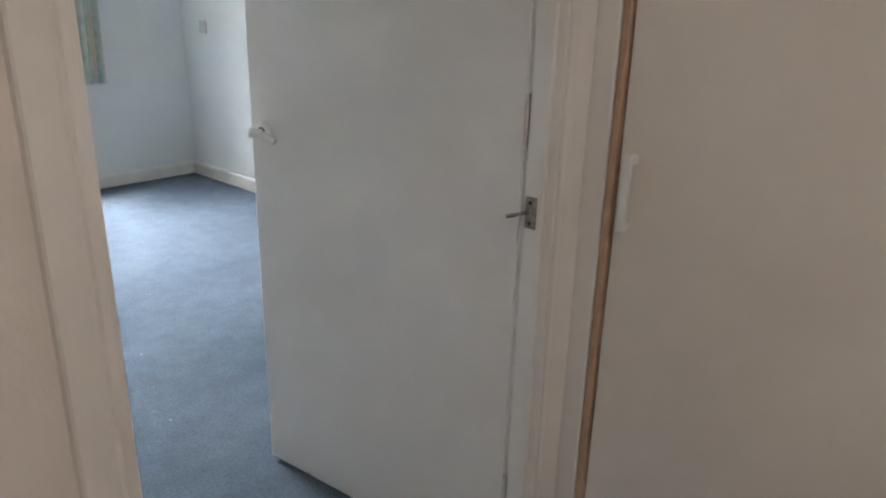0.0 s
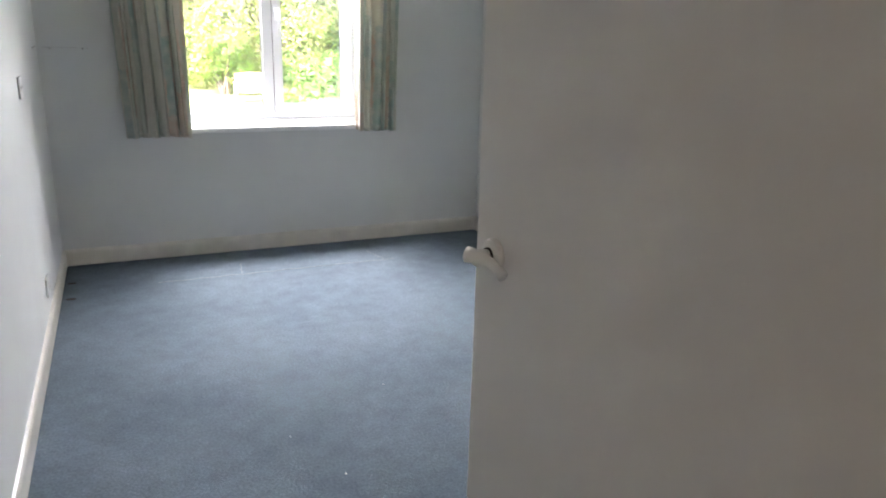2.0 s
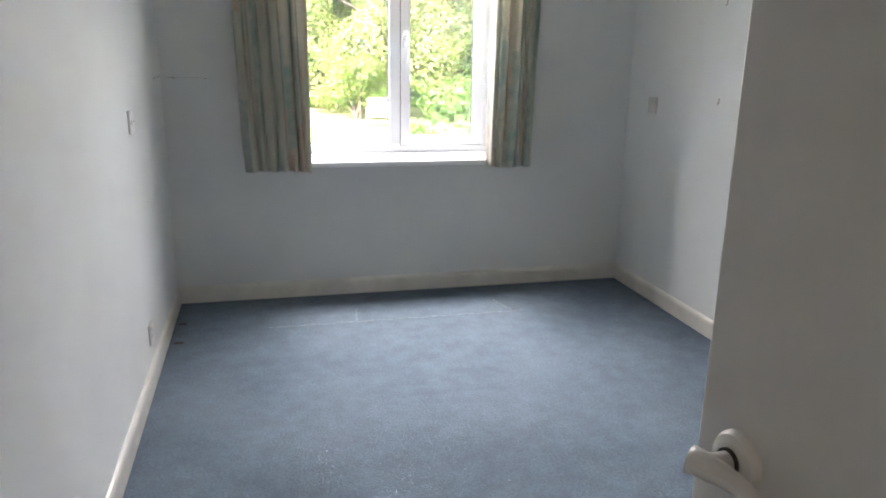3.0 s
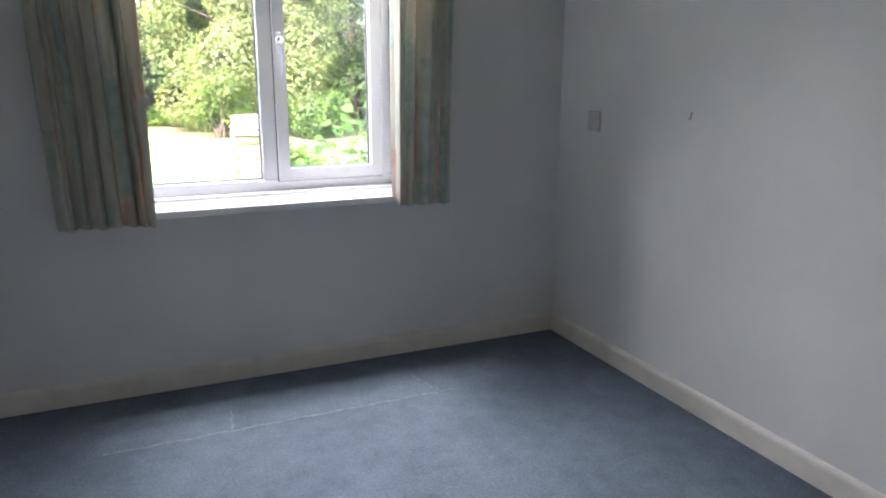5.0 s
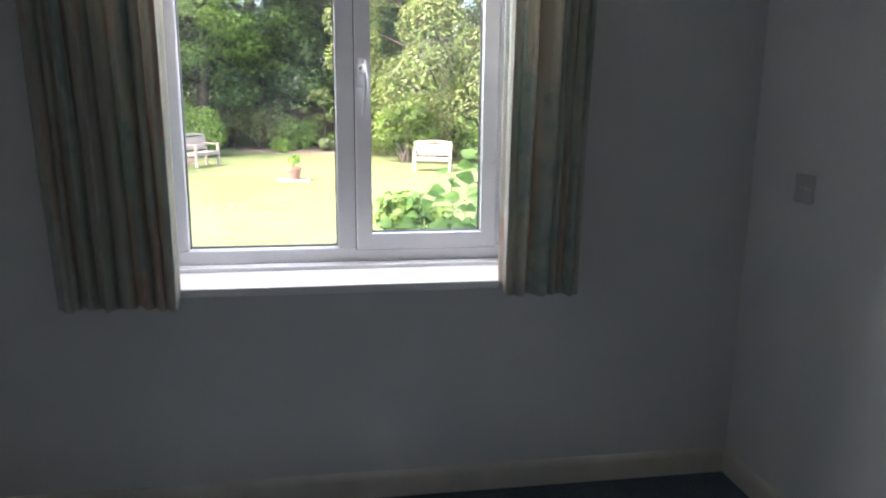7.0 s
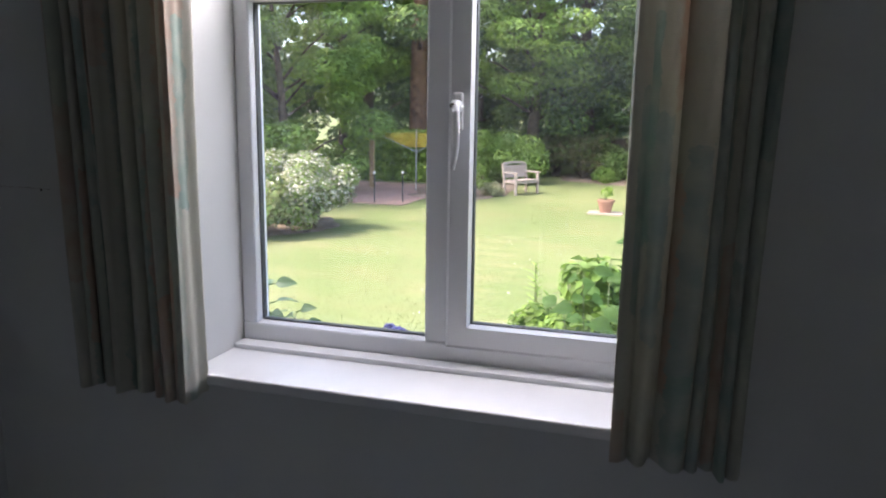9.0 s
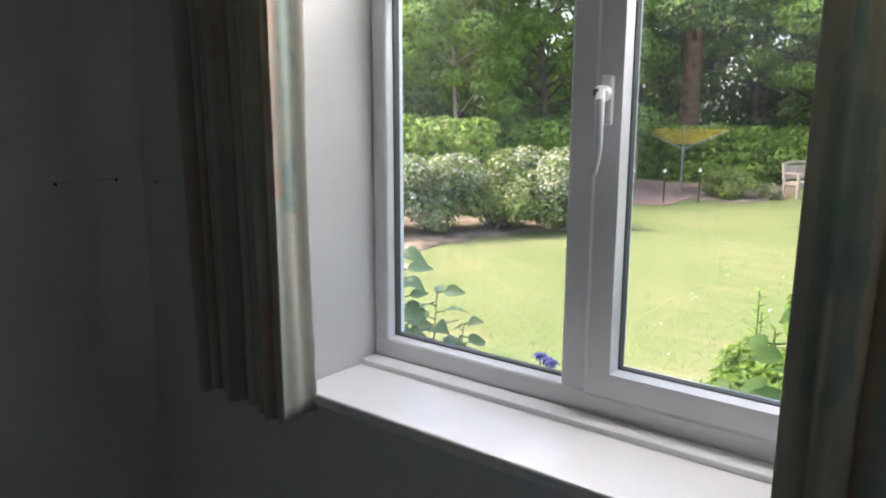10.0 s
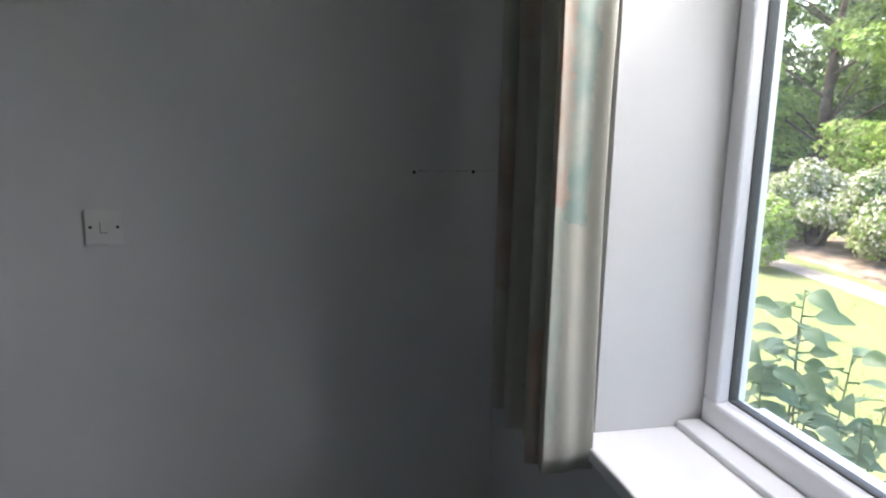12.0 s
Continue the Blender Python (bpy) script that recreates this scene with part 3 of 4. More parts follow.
# ---- door and its frame ----
def door():
    fr = empty("door_frame", (DX0, -DEEP, 0), "white gloss-painted door frame", "door frame", kind="structure")
    inv = fr.matrix_world.inverted()

    def p(name, bm, m, parent=fr, label=""):
        bmesh.ops.transform(bm, matrix=inv, verts=bm.verts)
        return part(name, bm, m, parent, label)
    y0, y1 = -DEEP - 0.102, -DEEP + 0.002
    p("left_lining", boxed(DX0 - 0.03, DX0, y0, y1, 0.003, 2.03, bevel=0.002), M_GLOSS)
    p("right_lining", boxed(DX1, DX1 + 0.03, y0, y1, 0.003, 2.03, bevel=0.002), M_GLOSS)
    p("head_lining", boxed(DX0, DX1, y0, y1, 2.0, 2.03, bevel=0.002), M_GLOSS)
    p("left_stop", boxed(DX0, DX0 + 0.012, -DEEP - 0.085, -DEEP - 0.043, 0.003, 2.0, bevel=0.002), M_GLOSS)
    p("right_stop", boxed(DX1 - 0.012, DX1, -DEEP - 0.085, -DEEP - 0.043, 0.003, 2.0, bevel=0.002), M_GLOSS)
    p("head_stop", boxed(DX0 + 0.012, DX1 - 0.012, -DEEP - 0.085, -DEEP - 0.043, 1.988, 2.0, bevel=0.002), M_GLOSS)

    def architrave(x0, x1, z0, z1, side, wide):
        """Ogee board: a thin inner edge that steps and swells to a thicker outer edge."""
        s = -1 if side == "hall" else 1
        yw = -DEEP - 0.10 if side == "hall" else -DEEP
        bm = bmesh.new()
        inner, outer = wide
        prof = [(0.0, 0.0), (0.0, 0.009), (0.15, 0.011), (0.22, 0.007), (0.34, 0.012), (0.55, 0.016), (0.8, 0.018), (0.95, 0.018), (1.0, 0.014), (1.0, 0.0)]
        if inner is not None:
            a = [bm.verts.new((inner + (outer - inner) * u, yw + s * o, z0)) for u, o in prof]
            b = [bm.verts.new((inner + (outer - inner) * u, yw + s * o, z1)) for u, o in prof]
        else:
            a = [bm.verts.new((x0, yw + s * o, z0 + (z1 - z0) * u)) for u, o in prof]
            b = [bm.verts.new((x1, yw + s * o, z0 + (z1 - z0) * u)) for u, o in prof]
        n = len(prof)
        for k in range(n):
            bm.faces.new((a[k], a[(k + 1) % n], b[(k + 1) % n], b[k]))
        bm.faces.new(a[::-1])
        bm.faces.new(b)
        bmesh.ops.recalc_face_normals(bm, faces=bm.faces)
        return bm
    for side in ("hall", "room"):
        right = HALL_E - 0.013 if side == "hall" else DX1 + 0.062
        left = DX0 - 0.062 if side == "hall" else DX0 - 0.062
        p("left_architrave", architrave(0, 0, 0.003, 2.07, side, (DX0 - 0.006, left)), M_GLOSS)
        p("right_architrave", architrave(0, 0, 0.003, 2.07, side, (DX1 + 0.006, right)), M_GLOSS)
        p("head_architrave", architrave(left, right, 2.0705, 2.126, side, (None, None)), M_GLOSS)
    # concealed closer: plate in the lining, hooked arm reaching to the door's edge
    pl = p("closer_plate", boxed(DX1 - 0.0155, DX1 - 0.011, -4.172, -4.148, 0.885, 0.948, bevel=0.001), M_STEEL, fr, "small worn steel door-closer plate")
    bm = bmesh.new()
    for cz in (0.896, 0.937):
        lathe(bm, [(0.0035, 0), (0.0035, 0.0015), (0.001, 0.002)], 12, pose(DX1 - 0.0155, -4.16, cz, 0, -90, 0))
    p("screw", bm, M_DARK, pl)
    bm = tube(bmesh.new(), [(DX1 - 0.013, -4.155, 0.917), (DX1 - 0.022, -4.152, 0.917), (DX1 - 0.036, -4.146, 0.916), (DX1 - 0.042, -4.136, 0.912), (DX1 - 0.043, -4.126, 0.909)],
              [0.0035, 0.0035, 0.0035, 0.004, 0.004], 8)
    p("closer_arm", bm, M_STEEL, pl, "bent steel closer arm")

    # leaf: x runs from the hinge to the free edge, y towards the room when shut
    ang = 83.6
    lf = empty("door_1", pose(DX1 - 0.004, -DEEP - 0.030, 0, 0, 0, 180 - ang), "flush white-painted bedroom door standing open", "door", kind="structure")
    wide, thick = 0.785, 0.04
    part("panel", boxed(0.004, wide, -0.04, 0.0, 0.012, 1.985, bevel=0.0025), M_DOOR, lf)
    # three steel hinges: leaves folded round a knuckle
    for hz in (0.20, 1.036, 1.74):
        bm = boxed(0.0015, 0.0045, -0.036, 0.0015, hz, hz + 0.1)
        hg = part("hinge", bm, M_TAPE, lf, "pale painted steel hinge")
        for k in range(5):
            z = hz + 0.0205 * k
            part("knuckle", tube(bmesh.new(), [(-0.001, 0.002, z), (-0.001, 0.002, z + 0.0198)], [0.005, 0.005], 10), M_TAPE, hg)
    # lever handles, one on each face
    for s, yy in ((1, 0.0), (-1, -0.04)):
        hx, hz = wide - 0.052, 0.975
        bm = lathe(bmesh.new(), [(0.026, 0), (0.026, 0.004), (0.023, 0.009), (0.016, 0.0115), (0.0, 0.0118)], 36, pose(hx, yy, hz, -90 * s))
        rose = part("handle_rose", bm, M_NYLON, lf, "round white handle rose", smooth=False)
        bm = bmesh.new()
        y = [yy + s * d for d in (0.008, 0.026, 0.036, 0.043)]
        tube(bm, [(hx, y[0], hz), (hx, y[1], hz), (hx - 0.002, y[2], hz), ], [0.0095, 0.0105, 0.013], 16)
        n = 9
        pts, rr = [], []
        for k in range(n):
            f = k / (n - 1)
            pts.append((hx + 0.010 - 0.066 * f, y[3] - s * 0.010 * math.sin(f * 2.2) - s * 0.012 * f, hz + 0.003 - 0.018 * f * f))
            rr.append(0.0125 - 0.004 * math.sin(f * 1.9))
        tube(bm, pts, rr, 14)
        part("lever", bm, M_NYLON, lf, "white nylon lever handle", smooth=True)
        part("collar", lathe(bmesh.new(), [(0.0125, 0), (0.0125, 0.003), (0.010, 0.003)], 24, pose(hx, yy + s * 0.011, hz, -90 * s)), M_DARK, lf)
    part("latch_plate", boxed(wide - 0.0005, wide + 0.0012, -0.032, -0.008, 0.92, 1.03), M_STEEL, lf, "steel latch plate")
    part("scuff", boxed(wide - 0.16, wide - 0.145, 0.0, 0.0008, 0.0125, 0.018), M_SCUFF, lf)
    return lf


door()


# ---- hall cupboard ----
def cupboard():
    cb = empty("hall_cupboard", (HALL_E, -4.66, 0), "cream-painted built-in hall cupboard with closed flush door", "cupboard")
    part("side_frame", boxed(-0.008, 0.045, 0.381, 0.396, 0.003, 2.02, bevel=0.002), M_RAW, cb, "bare brown timber frame edge")
    part("side_frame", boxed(-0.002, 0.045, -0.4, -0.383, 0.003, 2.02, bevel=0.002), M_RAW, cb)
    part("head_frame", boxed(-0.002, 0.045, -0.382, 0.38, 2.0, 2.02, bevel=0.002), M_RAW, cb)
    dr = part("door", boxed(-0.004, 0.016, -0.379, 0.374, 0.015, 1.997, bevel=0.0025), M_CUP, cb, "flush cream cupboard door")
    bm = bmesh.new()
    hy = 0.345
    for z in (0.912, 1.034):
        box(bm, -0.03, -0.003, hy - 0.008, hy + 0.008, z - 0.009, z + 0.009, bevel=0.003)
    box(bm, -0.034, -0.024, hy - 0.0095, hy + 0.0095, 0.90, 1.046, bevel=0.0035)
    part("handle", bm, M_PLASTIC, dr, "white plastic bow handle")
    return cb


cupboard()
tagged(part("trim", boxed(HALL_E - 0.0125, HALL_E, -4.2615, -4.2008, 0.003, 2.126, bevel=0.003), M_GLOSS), "white painted corner fillet beside the door frame", "trim", kind="structure")
# made-up ceiling light, never in view, added to give the hall warm light
lamp = empty("added_hall_lamp", (-0.1, -5.5, HIGH), "round white ceiling light, unseen, added to light the hall", "ceiling light")
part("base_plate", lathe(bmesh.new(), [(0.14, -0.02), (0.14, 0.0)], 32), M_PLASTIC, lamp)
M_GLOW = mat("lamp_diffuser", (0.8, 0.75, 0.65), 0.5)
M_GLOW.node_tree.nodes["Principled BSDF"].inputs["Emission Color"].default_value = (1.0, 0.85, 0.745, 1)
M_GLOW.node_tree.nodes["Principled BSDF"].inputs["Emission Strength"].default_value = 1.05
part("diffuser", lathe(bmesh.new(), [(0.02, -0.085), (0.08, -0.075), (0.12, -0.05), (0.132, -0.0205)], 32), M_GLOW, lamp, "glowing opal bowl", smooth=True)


# ---- small fittings ----
def plate(name, at, rz, label, cat, kind):
    """A square moulded wall plate facing along its own +y."""
    ob = empty(name, pose(*at, 0, 0, rz), label, cat)
    part("plate", boxed(-0.043, 0.043, 0.0, 0.009, -0.043, 0.043, bevel=0.0035), M_GREYPLASTIC if kind == "aerial" else M_PLASTIC, ob)
    for sx in (-0.030, 0.030):
        part("screw", lathe(bmesh.new(), [(0.0038, 0), (0.0038, 0.0006), (0.001, 0.0007)], 12, pose(sx, 0.009, 0, -90)), M_DARK if kind == "switch" else M_TAPE, ob)
    if kind == "switch":
        bm = bmesh.new()
        box(bm, -0.0075, 0.0075, 0.0085, 0.0105, -0.0125, 0.0125, bevel=0.0015)
        r = part("rocker", bm, M_PLASTIC, ob)
        bm = boxed(0.008, 0.0093, 0.009, 0.0096, -0.013, 0.012)
        box(bm, -0.008, 0.0093, 0.009, 0.0096, -0.0142, -0.013)
        part("rocker_gap", bm, M_DARK, r)
    elif kind == "socket":
        part("earth_hole", boxed(-0.003, 0.003, 0.0088, 0.0095, 0.012, 0.021), M_DARK, ob)
        for sx in (-0.01125, 0.01125):
            part("pin_hole", boxed(sx - 0.0033, sx + 0.0033, 0.0088, 0.0095, -0.012, -0.008), M_DARK, ob)
        part("rocker", boxed(0.016, 0.028, 0.0085, 0.0125, 0.014, 0.03, bevel=0.0015), M_PLASTIC, ob)
    else:
        bm = bmesh.new()
        lathe(bm, [(0.006, 0), (0.006, 0.004), (0.003, 0.004)], 16, pose(-0.012, 0.0088, 0.0, -90))
        part("aerial_inlet", bm, M_TAPE, ob)
        bm = boxed(0.008, 0.018, 0.0088, 0.0098, -0.006, 0.006)
        part("outlet", bm, M_TAPE, ob)
    return ob


plate("wall_switch", (0.0, -0.972, 1.041), -90, "square white plastic light switch on the wall", "switch", "switch")
plate("wall_socket", (0.0, -0.956, 0.205), -90, "square white plastic power socket above the skirting", "socket", "socket")
plate("aerial_socket", (W, -0.278, 1.051), 90, "square off-white plastic outlet plate on the wall", "socket", "aerial")


def hole(at, rx, rz, r=0.0045):
    ob = part("plug_hole", lathe(bmesh.new(), [(r, 0), (r, 0.0012), (r * 0.5, 0.0015)], 12), M_DARK)
    ob.matrix_world = pose(*at, rx, 0, rz)
    return tagged(ob, "small dark screw hole drilled in the wall", "hole", "old shelf holes")


hole((0.0, -0.232, 1.171), 0, 0).matrix_world = pose(0.0, -0.232, 1.171, 0, 90, 0)
hole((0.0, -0.076, 1.172), 0, 0).matrix_world = pose(0.0, -0.076, 1.172, 0, 90, 0)
hole((0.21, 0.0, 1.163), 90, 0, 0.003)
hole((0.06, 0.0, 1.163), 90, 0, 0.003)


def scuff_line(name, a, b, out, seed, label):
    """A thin uneven streak along a wall from a to b."""
    rng = random.Random(seed)
    a, b, out = Vector(a), Vector(b), Vector(out)
    bm = bmesh.new()
    n = 30
    rows = []
    for k in range(n + 1):
        p = a.lerp(b, k / n) + out * 0.0006 + Vector((0, 0, rng.uniform(-0.0012, 0.0012)))
        w = rng.uniform(0.0001, 0.0012)
        rows.append((bm.verts.new(p - Vector((0, 0, w))), bm.verts.new(p + Vector((0, 0, w))), bm.verts.new(p + Vector((0, 0, w)) - out * 0.0006), bm.verts.new(p - Vector((0, 0, w)) - out * 0.0006)))
    for p, q in zip(rows, rows[1:]):
        for k in range(4):
            bm.faces.new((p[k], p[(k + 1) % 4], q[(k + 1) % 4], q[k]))
    tagged(part(name, bm, M_SCUFF), label, "mark", "old shelf marks")


scuff_line("shelf_mark", (0, -0.22, 1.174), (0, -0.02, 1.175), (1, 0, 0), 5, "faint reddish line where a shelf was")
scuff_line("shelf_mark", (0.02, 0, 1.168), (0.24, 0, 1.166), (0, -1, 0), 6, "faint scuffed line where a shelf was")


def wall_hook(z, y):
    ob = empty("picture_hook", (W, y, z), "tiny steel picture hook on the wall", "hook", "picture hooks")
    part("hook", tube(bmesh.new(), [(0, 0, 0.012), (-0.004, 0, 0.006), (-0.003, 0, -0.008), (-0.009, 0, -0.012), (-0.011, 0, -0.004)], [0.002] * 5, 8), M_STEEL, ob)
    part("pin", lathe(bmesh.new(), [(0.003, 0), (0.0035, 0.003), (0.001, 0.005)], 10, pose(-0.0003, 0, 0.012, 0, -90)), M_STEEL, ob)


wall_hook(1.108, -0.866)
wall_hook(1.54, -0.85)
bm = lathe(bmesh.new(), [(0.012, 0), (0.011, 0.003), (0.006, 0.004)], 14, pose(1.562, -0.0148, 0.066, 90))
tagged(part("skirting_knot", bm, M_SKIRT), "painted-over plug on the skirting", "plug")

# marks pressed into the pile by a bed that stood under the window
bm = bmesh.new()
for k in range(58):
    x = 0.46 + k * 0.0225
    box(bm, x, x + 0.0235, -0.461 + 0.004 * math.sin(k * 0.9), -0.448 + 0.004 * math.sin(k * 0.9), -0.002, 0.0010, bevel=0.0006, seg=1)
tagged(part("carpet_crease", bm, M_RIDGE), "pale crease pressed into the carpet pile", "crease", "carpet creases")
for x, a in ((0.885, 0.02), (1.70, -0.05)):
    bm = bmesh.new()
    for k in range(9):
        y = -0.44 + k * 0.02
        xx = x + a * k / 9 + 0.003 * math.sin(k * 1.7)
        box(bm, xx, xx + 0.009, y, y + 0.021, -0.002, 0.0010, bevel=0.0006, seg=1)
    tagged(part("carpet_crease", bm, M_RIDGE), "short crease pressed into the carpet pile", "crease", "carpet creases")
for x, y, s in ((0.05, -0.323, 0.018), (0.055, -0.569, 0.02)):
    bm = bmesh.new()
    lathe(bm, [(s, -0.002), (s * 0.9, 0.0015), (s * 0.4, 0.002)], 14, Matrix.Translation((x, y, 0)) @ Matrix.Diagonal((1.3, 0.8, 1, 1)))
    tagged(part("carpet_stain", bm, M_DARK), "dark furniture-foot mark on the carpet", "stain", "carpet stains")
for x, y, s in ((0.884, -2.464, 0.006), (0.772, -2.194, 0.004), (1.18, -1.95, 0.003), (0.74, -2.95, 0.003)):
    bm = bmesh.new()
    bmesh.ops.create_icosphere(bm, subdivisions=1, radius=s)
    for v in bm.verts:
        v.co *= 0.7 + 0.5 * noise.noise(v.co * 300 + Vector((x, y, 0)))
        v.co.z = abs(v.co.z) * 0.5
    ob = part("lint_speck", bm, M_LINT)
    ob.location = (x, y, 0.001)
    tagged(ob, "tiny white speck of lint on the carpet", "lint", "lint on the carpet")


# ---- garden ----
G = GROUND
bm = bmesh.new()
xs = [-3000, -60] + [-24 + 2.0 * i for i in range(25)] + [60, 3000]
ys = [-3000, -60, -8] + [0.3 + 1.6 * i for i in range(22)] + [60, 3000]
gv = [[bm.verts.new((x, y, G + (0.008 * noise.noise(Vector((x * 0.15, y * 0.15, 0))) if abs(x) < 26 and 0 < y < 36 else 0))) for x in xs] for y in ys]
for j in range(len(ys) - 1):
    for i in range(len(xs) - 1):
        bm.faces.new((gv[j][i], gv[j][i + 1], gv[j + 1][i + 1], gv[j + 1][i]))
tagged(part("ground", bm, M_GRASS, smooth=True), "mown sunlit lawn, slightly yellowed", "lawn", kind="structure")


def grass():
    """Short blades over the stretch of lawn nearest the window."""
    rng = np.random.default_rng(4)
    n = 150000
    x = rng.uniform(-8, 5, n)
    y = 2.0 + 16 * rng.random(n) ** 1.3
    h = 0.004 + 0.022 * rng.random(n) ** 1.5
    a = rng.uniform(0, 6.28, n)
    w = 0.004
    z = np.full(n, G - 0.012)
    p0 = np.stack([x - w * np.cos(a), y - w * np.sin(a), z], 1)
    p1 = np.stack([x + w * np.cos(a), y + w * np.sin(a), z], 1)
    p2 = np.stack([x + rng.normal(0, 0.02, n), y + rng.normal(0, 0.02, n), z + 0.014 + h], 1)
    co = np.stack([p0, p1, p2], 1).reshape(-1, 3)
    me = bpy.data.meshes.new("grass")
    me.vertices.add(n * 3)
    me.vertices.foreach_set("co", co.ravel())
    me.loops.add(n * 3)
    me.loops.foreach_set("vertex_index", np.arange(n * 3))
    me.polygons.add(n)
    me.polygons.foreach_set("loop_start", np.arange(0, n * 3, 3))
    me.update(calc_edges=True)
    me.materials.append(M_BLADE)
    tagged(new("grass", me), "short mown grass blades", "grass", kind="stuff")


grass()


def daisies():
    """Tiny white daisy heads dotted over the lawn."""
    rng = random.Random(17)
    bm = bmesh.new()
    for _ in range(220):
        x, y = rng.uniform(-7, 5), rng.uniform(2.5, 15)
        if x < -3.8 and y > 6:
            continue
        r = rng.uniform(0.006, 0.011)
        vs = [bm.verts.new((x + r * math.cos(a), y + r * math.sin(a), G + 0.018 + 0.004 * math.sin(a))) for a in (k * math.pi / 3 for k in range(6))]
        c = bm.verts.new((x, y, G + 0.024))
        for k in range(6):
            bm.faces.new((vs[k], vs[(k + 1) % 6], c))
    tagged(part("daisies", bm, M_LINT), "scattered white daisies in the lawn", "flowers", kind="stuff")


daisies()


def bed(name, outline, material, label, high=0.05):
    """A low mounded bed of loose earth with an uneven rim."""
    bm = bmesh.new()
    c = sum((Vector((x, y, 0)) for x, y in outline), Vector()) / len(outline)
    n = 48
    rings = []
    for f, h in ((1.0, -0.03), (0.96, 0.03), (0.75, high), (0.4, high + 0.02)):
        r = []
        for k in range(n):
            t = k / n * len(outline)
            i = int(t)
            a, b = Vector((*outline[i], 0)), Vector((*outline[(i + 1) % len(outline)], 0))
            p = a.lerp(b, t - i)
            p = c + (p - c) * f
            p += Vector((noise.noise(p * 1.3), noise.noise(p * 1.3 + Vector((9, 0, 0))), 0)) * 0.25
            r.append(bm.verts.new((p.x, p.y, G + h + 0.03 * noise.noise(p * 3))))
        rings.append(r)
    for a, b in zip(rings, rings[1:]):
        for k in range(n):
            bm.faces.new((a[k], a[(k + 1) % n], b[(k + 1) % n], b[k]))
    bm.faces.new(rings[-1])
    return tagged(part(name, bm, material, smooth=True), label, "flower bed", kind="structure")


bed("flower_bed_1", [(-4.9, 12.6), (-4.7, 11.8), (-5.4, 10.9), (-5.8, 9.6), (-5.8, 8.2), (-6.2, 7.5), (-9.5, 7.7), (-10, 11), (-8, 14), (-5.4, 13.6)], M_SOIL, "bare earth bed strewn with bark")
bed("flower_bed_2", [(-5.4, 18.3), (-3.4, 18.2), (-2.9, 20.0), (-3.0, 23.0), (-5.0, 24.5), (-6.0, 21)], M_SOIL, "earth bed at the edge of the lawn")
bed("flower_bed_3", [(-2.2, 26.0), (1.0, 24.4), (3.0, 25.4), (3.2, 28), (-2.5, 29)], M_SOIL, "earth bed under the trees")


def bush(label, x, y, r, h, mats, n, size, seed, name="bush", group="", sprig=True, z=None):
    """Stems, and leaves in uneven clumps; mats: (material, share, size factor, outer only)."""
    rng = random.Random(seed)
    z = G if z is None else z
    ob = empty(name, (x, y, z), label, name.replace("_", " "), group)
    clumps = []
    for k in range(13):
        a, q, v = rng.uniform(0, 6.28), rng.random() ** 0.5, rng.random()
        cr = r * rng.uniform(0.3, 0.5)
        zz = h * (0.22 + 0.58 * v) * (1 - 0.25 * q)
        clumps.append(((q * (r - cr * 0.6) * math.cos(a), q * (r - cr * 0.6) * math.sin(a), zz), (cr, cr, min(cr * rng.uniform(0.7, 1.0), h * 0.3))))
    bm = bmesh.new()
    for (cx, cy, cz), cr in clumps[:9]:
        tube(bm, [(rng.uniform(-.1, .1) * r, rng.uniform(-.1, .1) * r, -0.03), (cx * 0.4, cy * 0.4, cz * 0.5), (cx, cy, cz)], [0.025 * h, 0.018 * h, 0.006 * h], 6)
    part("stems", bm, M_BARK, ob)
    for i, (m, share, k, outer) in enumerate(mats):
        leaves("foliage" if i == 0 else "flowers" if m is L_WHITE else "young_foliage", clumps if not outer else [c for c in clumps if c[0][2] > 0.35 * h], int(n * share), size * k, m, ob,
               shell=0.9 if outer else 0.35, up=0.65, seed=seed * 7 + i, aspect=0.55 if m is not L_WHITE else 0.9)
    return ob


def hedge(label, x0, x1, y0, y1, h, mats, n, size, seed):
    ob = empty("hedge", ((x0 + x1) / 2, (y0 + y1) / 2, G), label, "hedge")
    rng = random.Random(seed)
    w, d = (x1 - x0) / 2, (y1 - y0) / 2
    clumps = []
    nx, nz = max(3, int(w * 4.4)), max(2, int(h * 2.8))
    for i in range(nx):
        for k in range(nz):
            clumps.append(((-w + 2 * w * (i + 0.5) / nx + rng.uniform(-.1, .1), rng.uniform(-.15, .15), h * (k + 0.45) / nz + rng.uniform(-.06, .06)),
                           (2 * w / nx * 0.72, d, h / nz * 0.66)))
    for i in range(nx):
        xx = -w + 2 * w * (i + 0.5) / nx
        part("stem", tube(bmesh.new(), [(xx, 0, -0.05), (xx + 0.05, 0, h * 0.5), (xx, 0, h * 0.85)], [0.04, 0.03, 0.012], 6), M_BARK, ob)
    for i, (m, share, k) in enumerate(mats):
        leaves("foliage" if i == 0 else "young_foliage", clumps, int(n * share), size * k, m, ob, shell=0.8, up=0.6, seed=seed + i)
    return ob


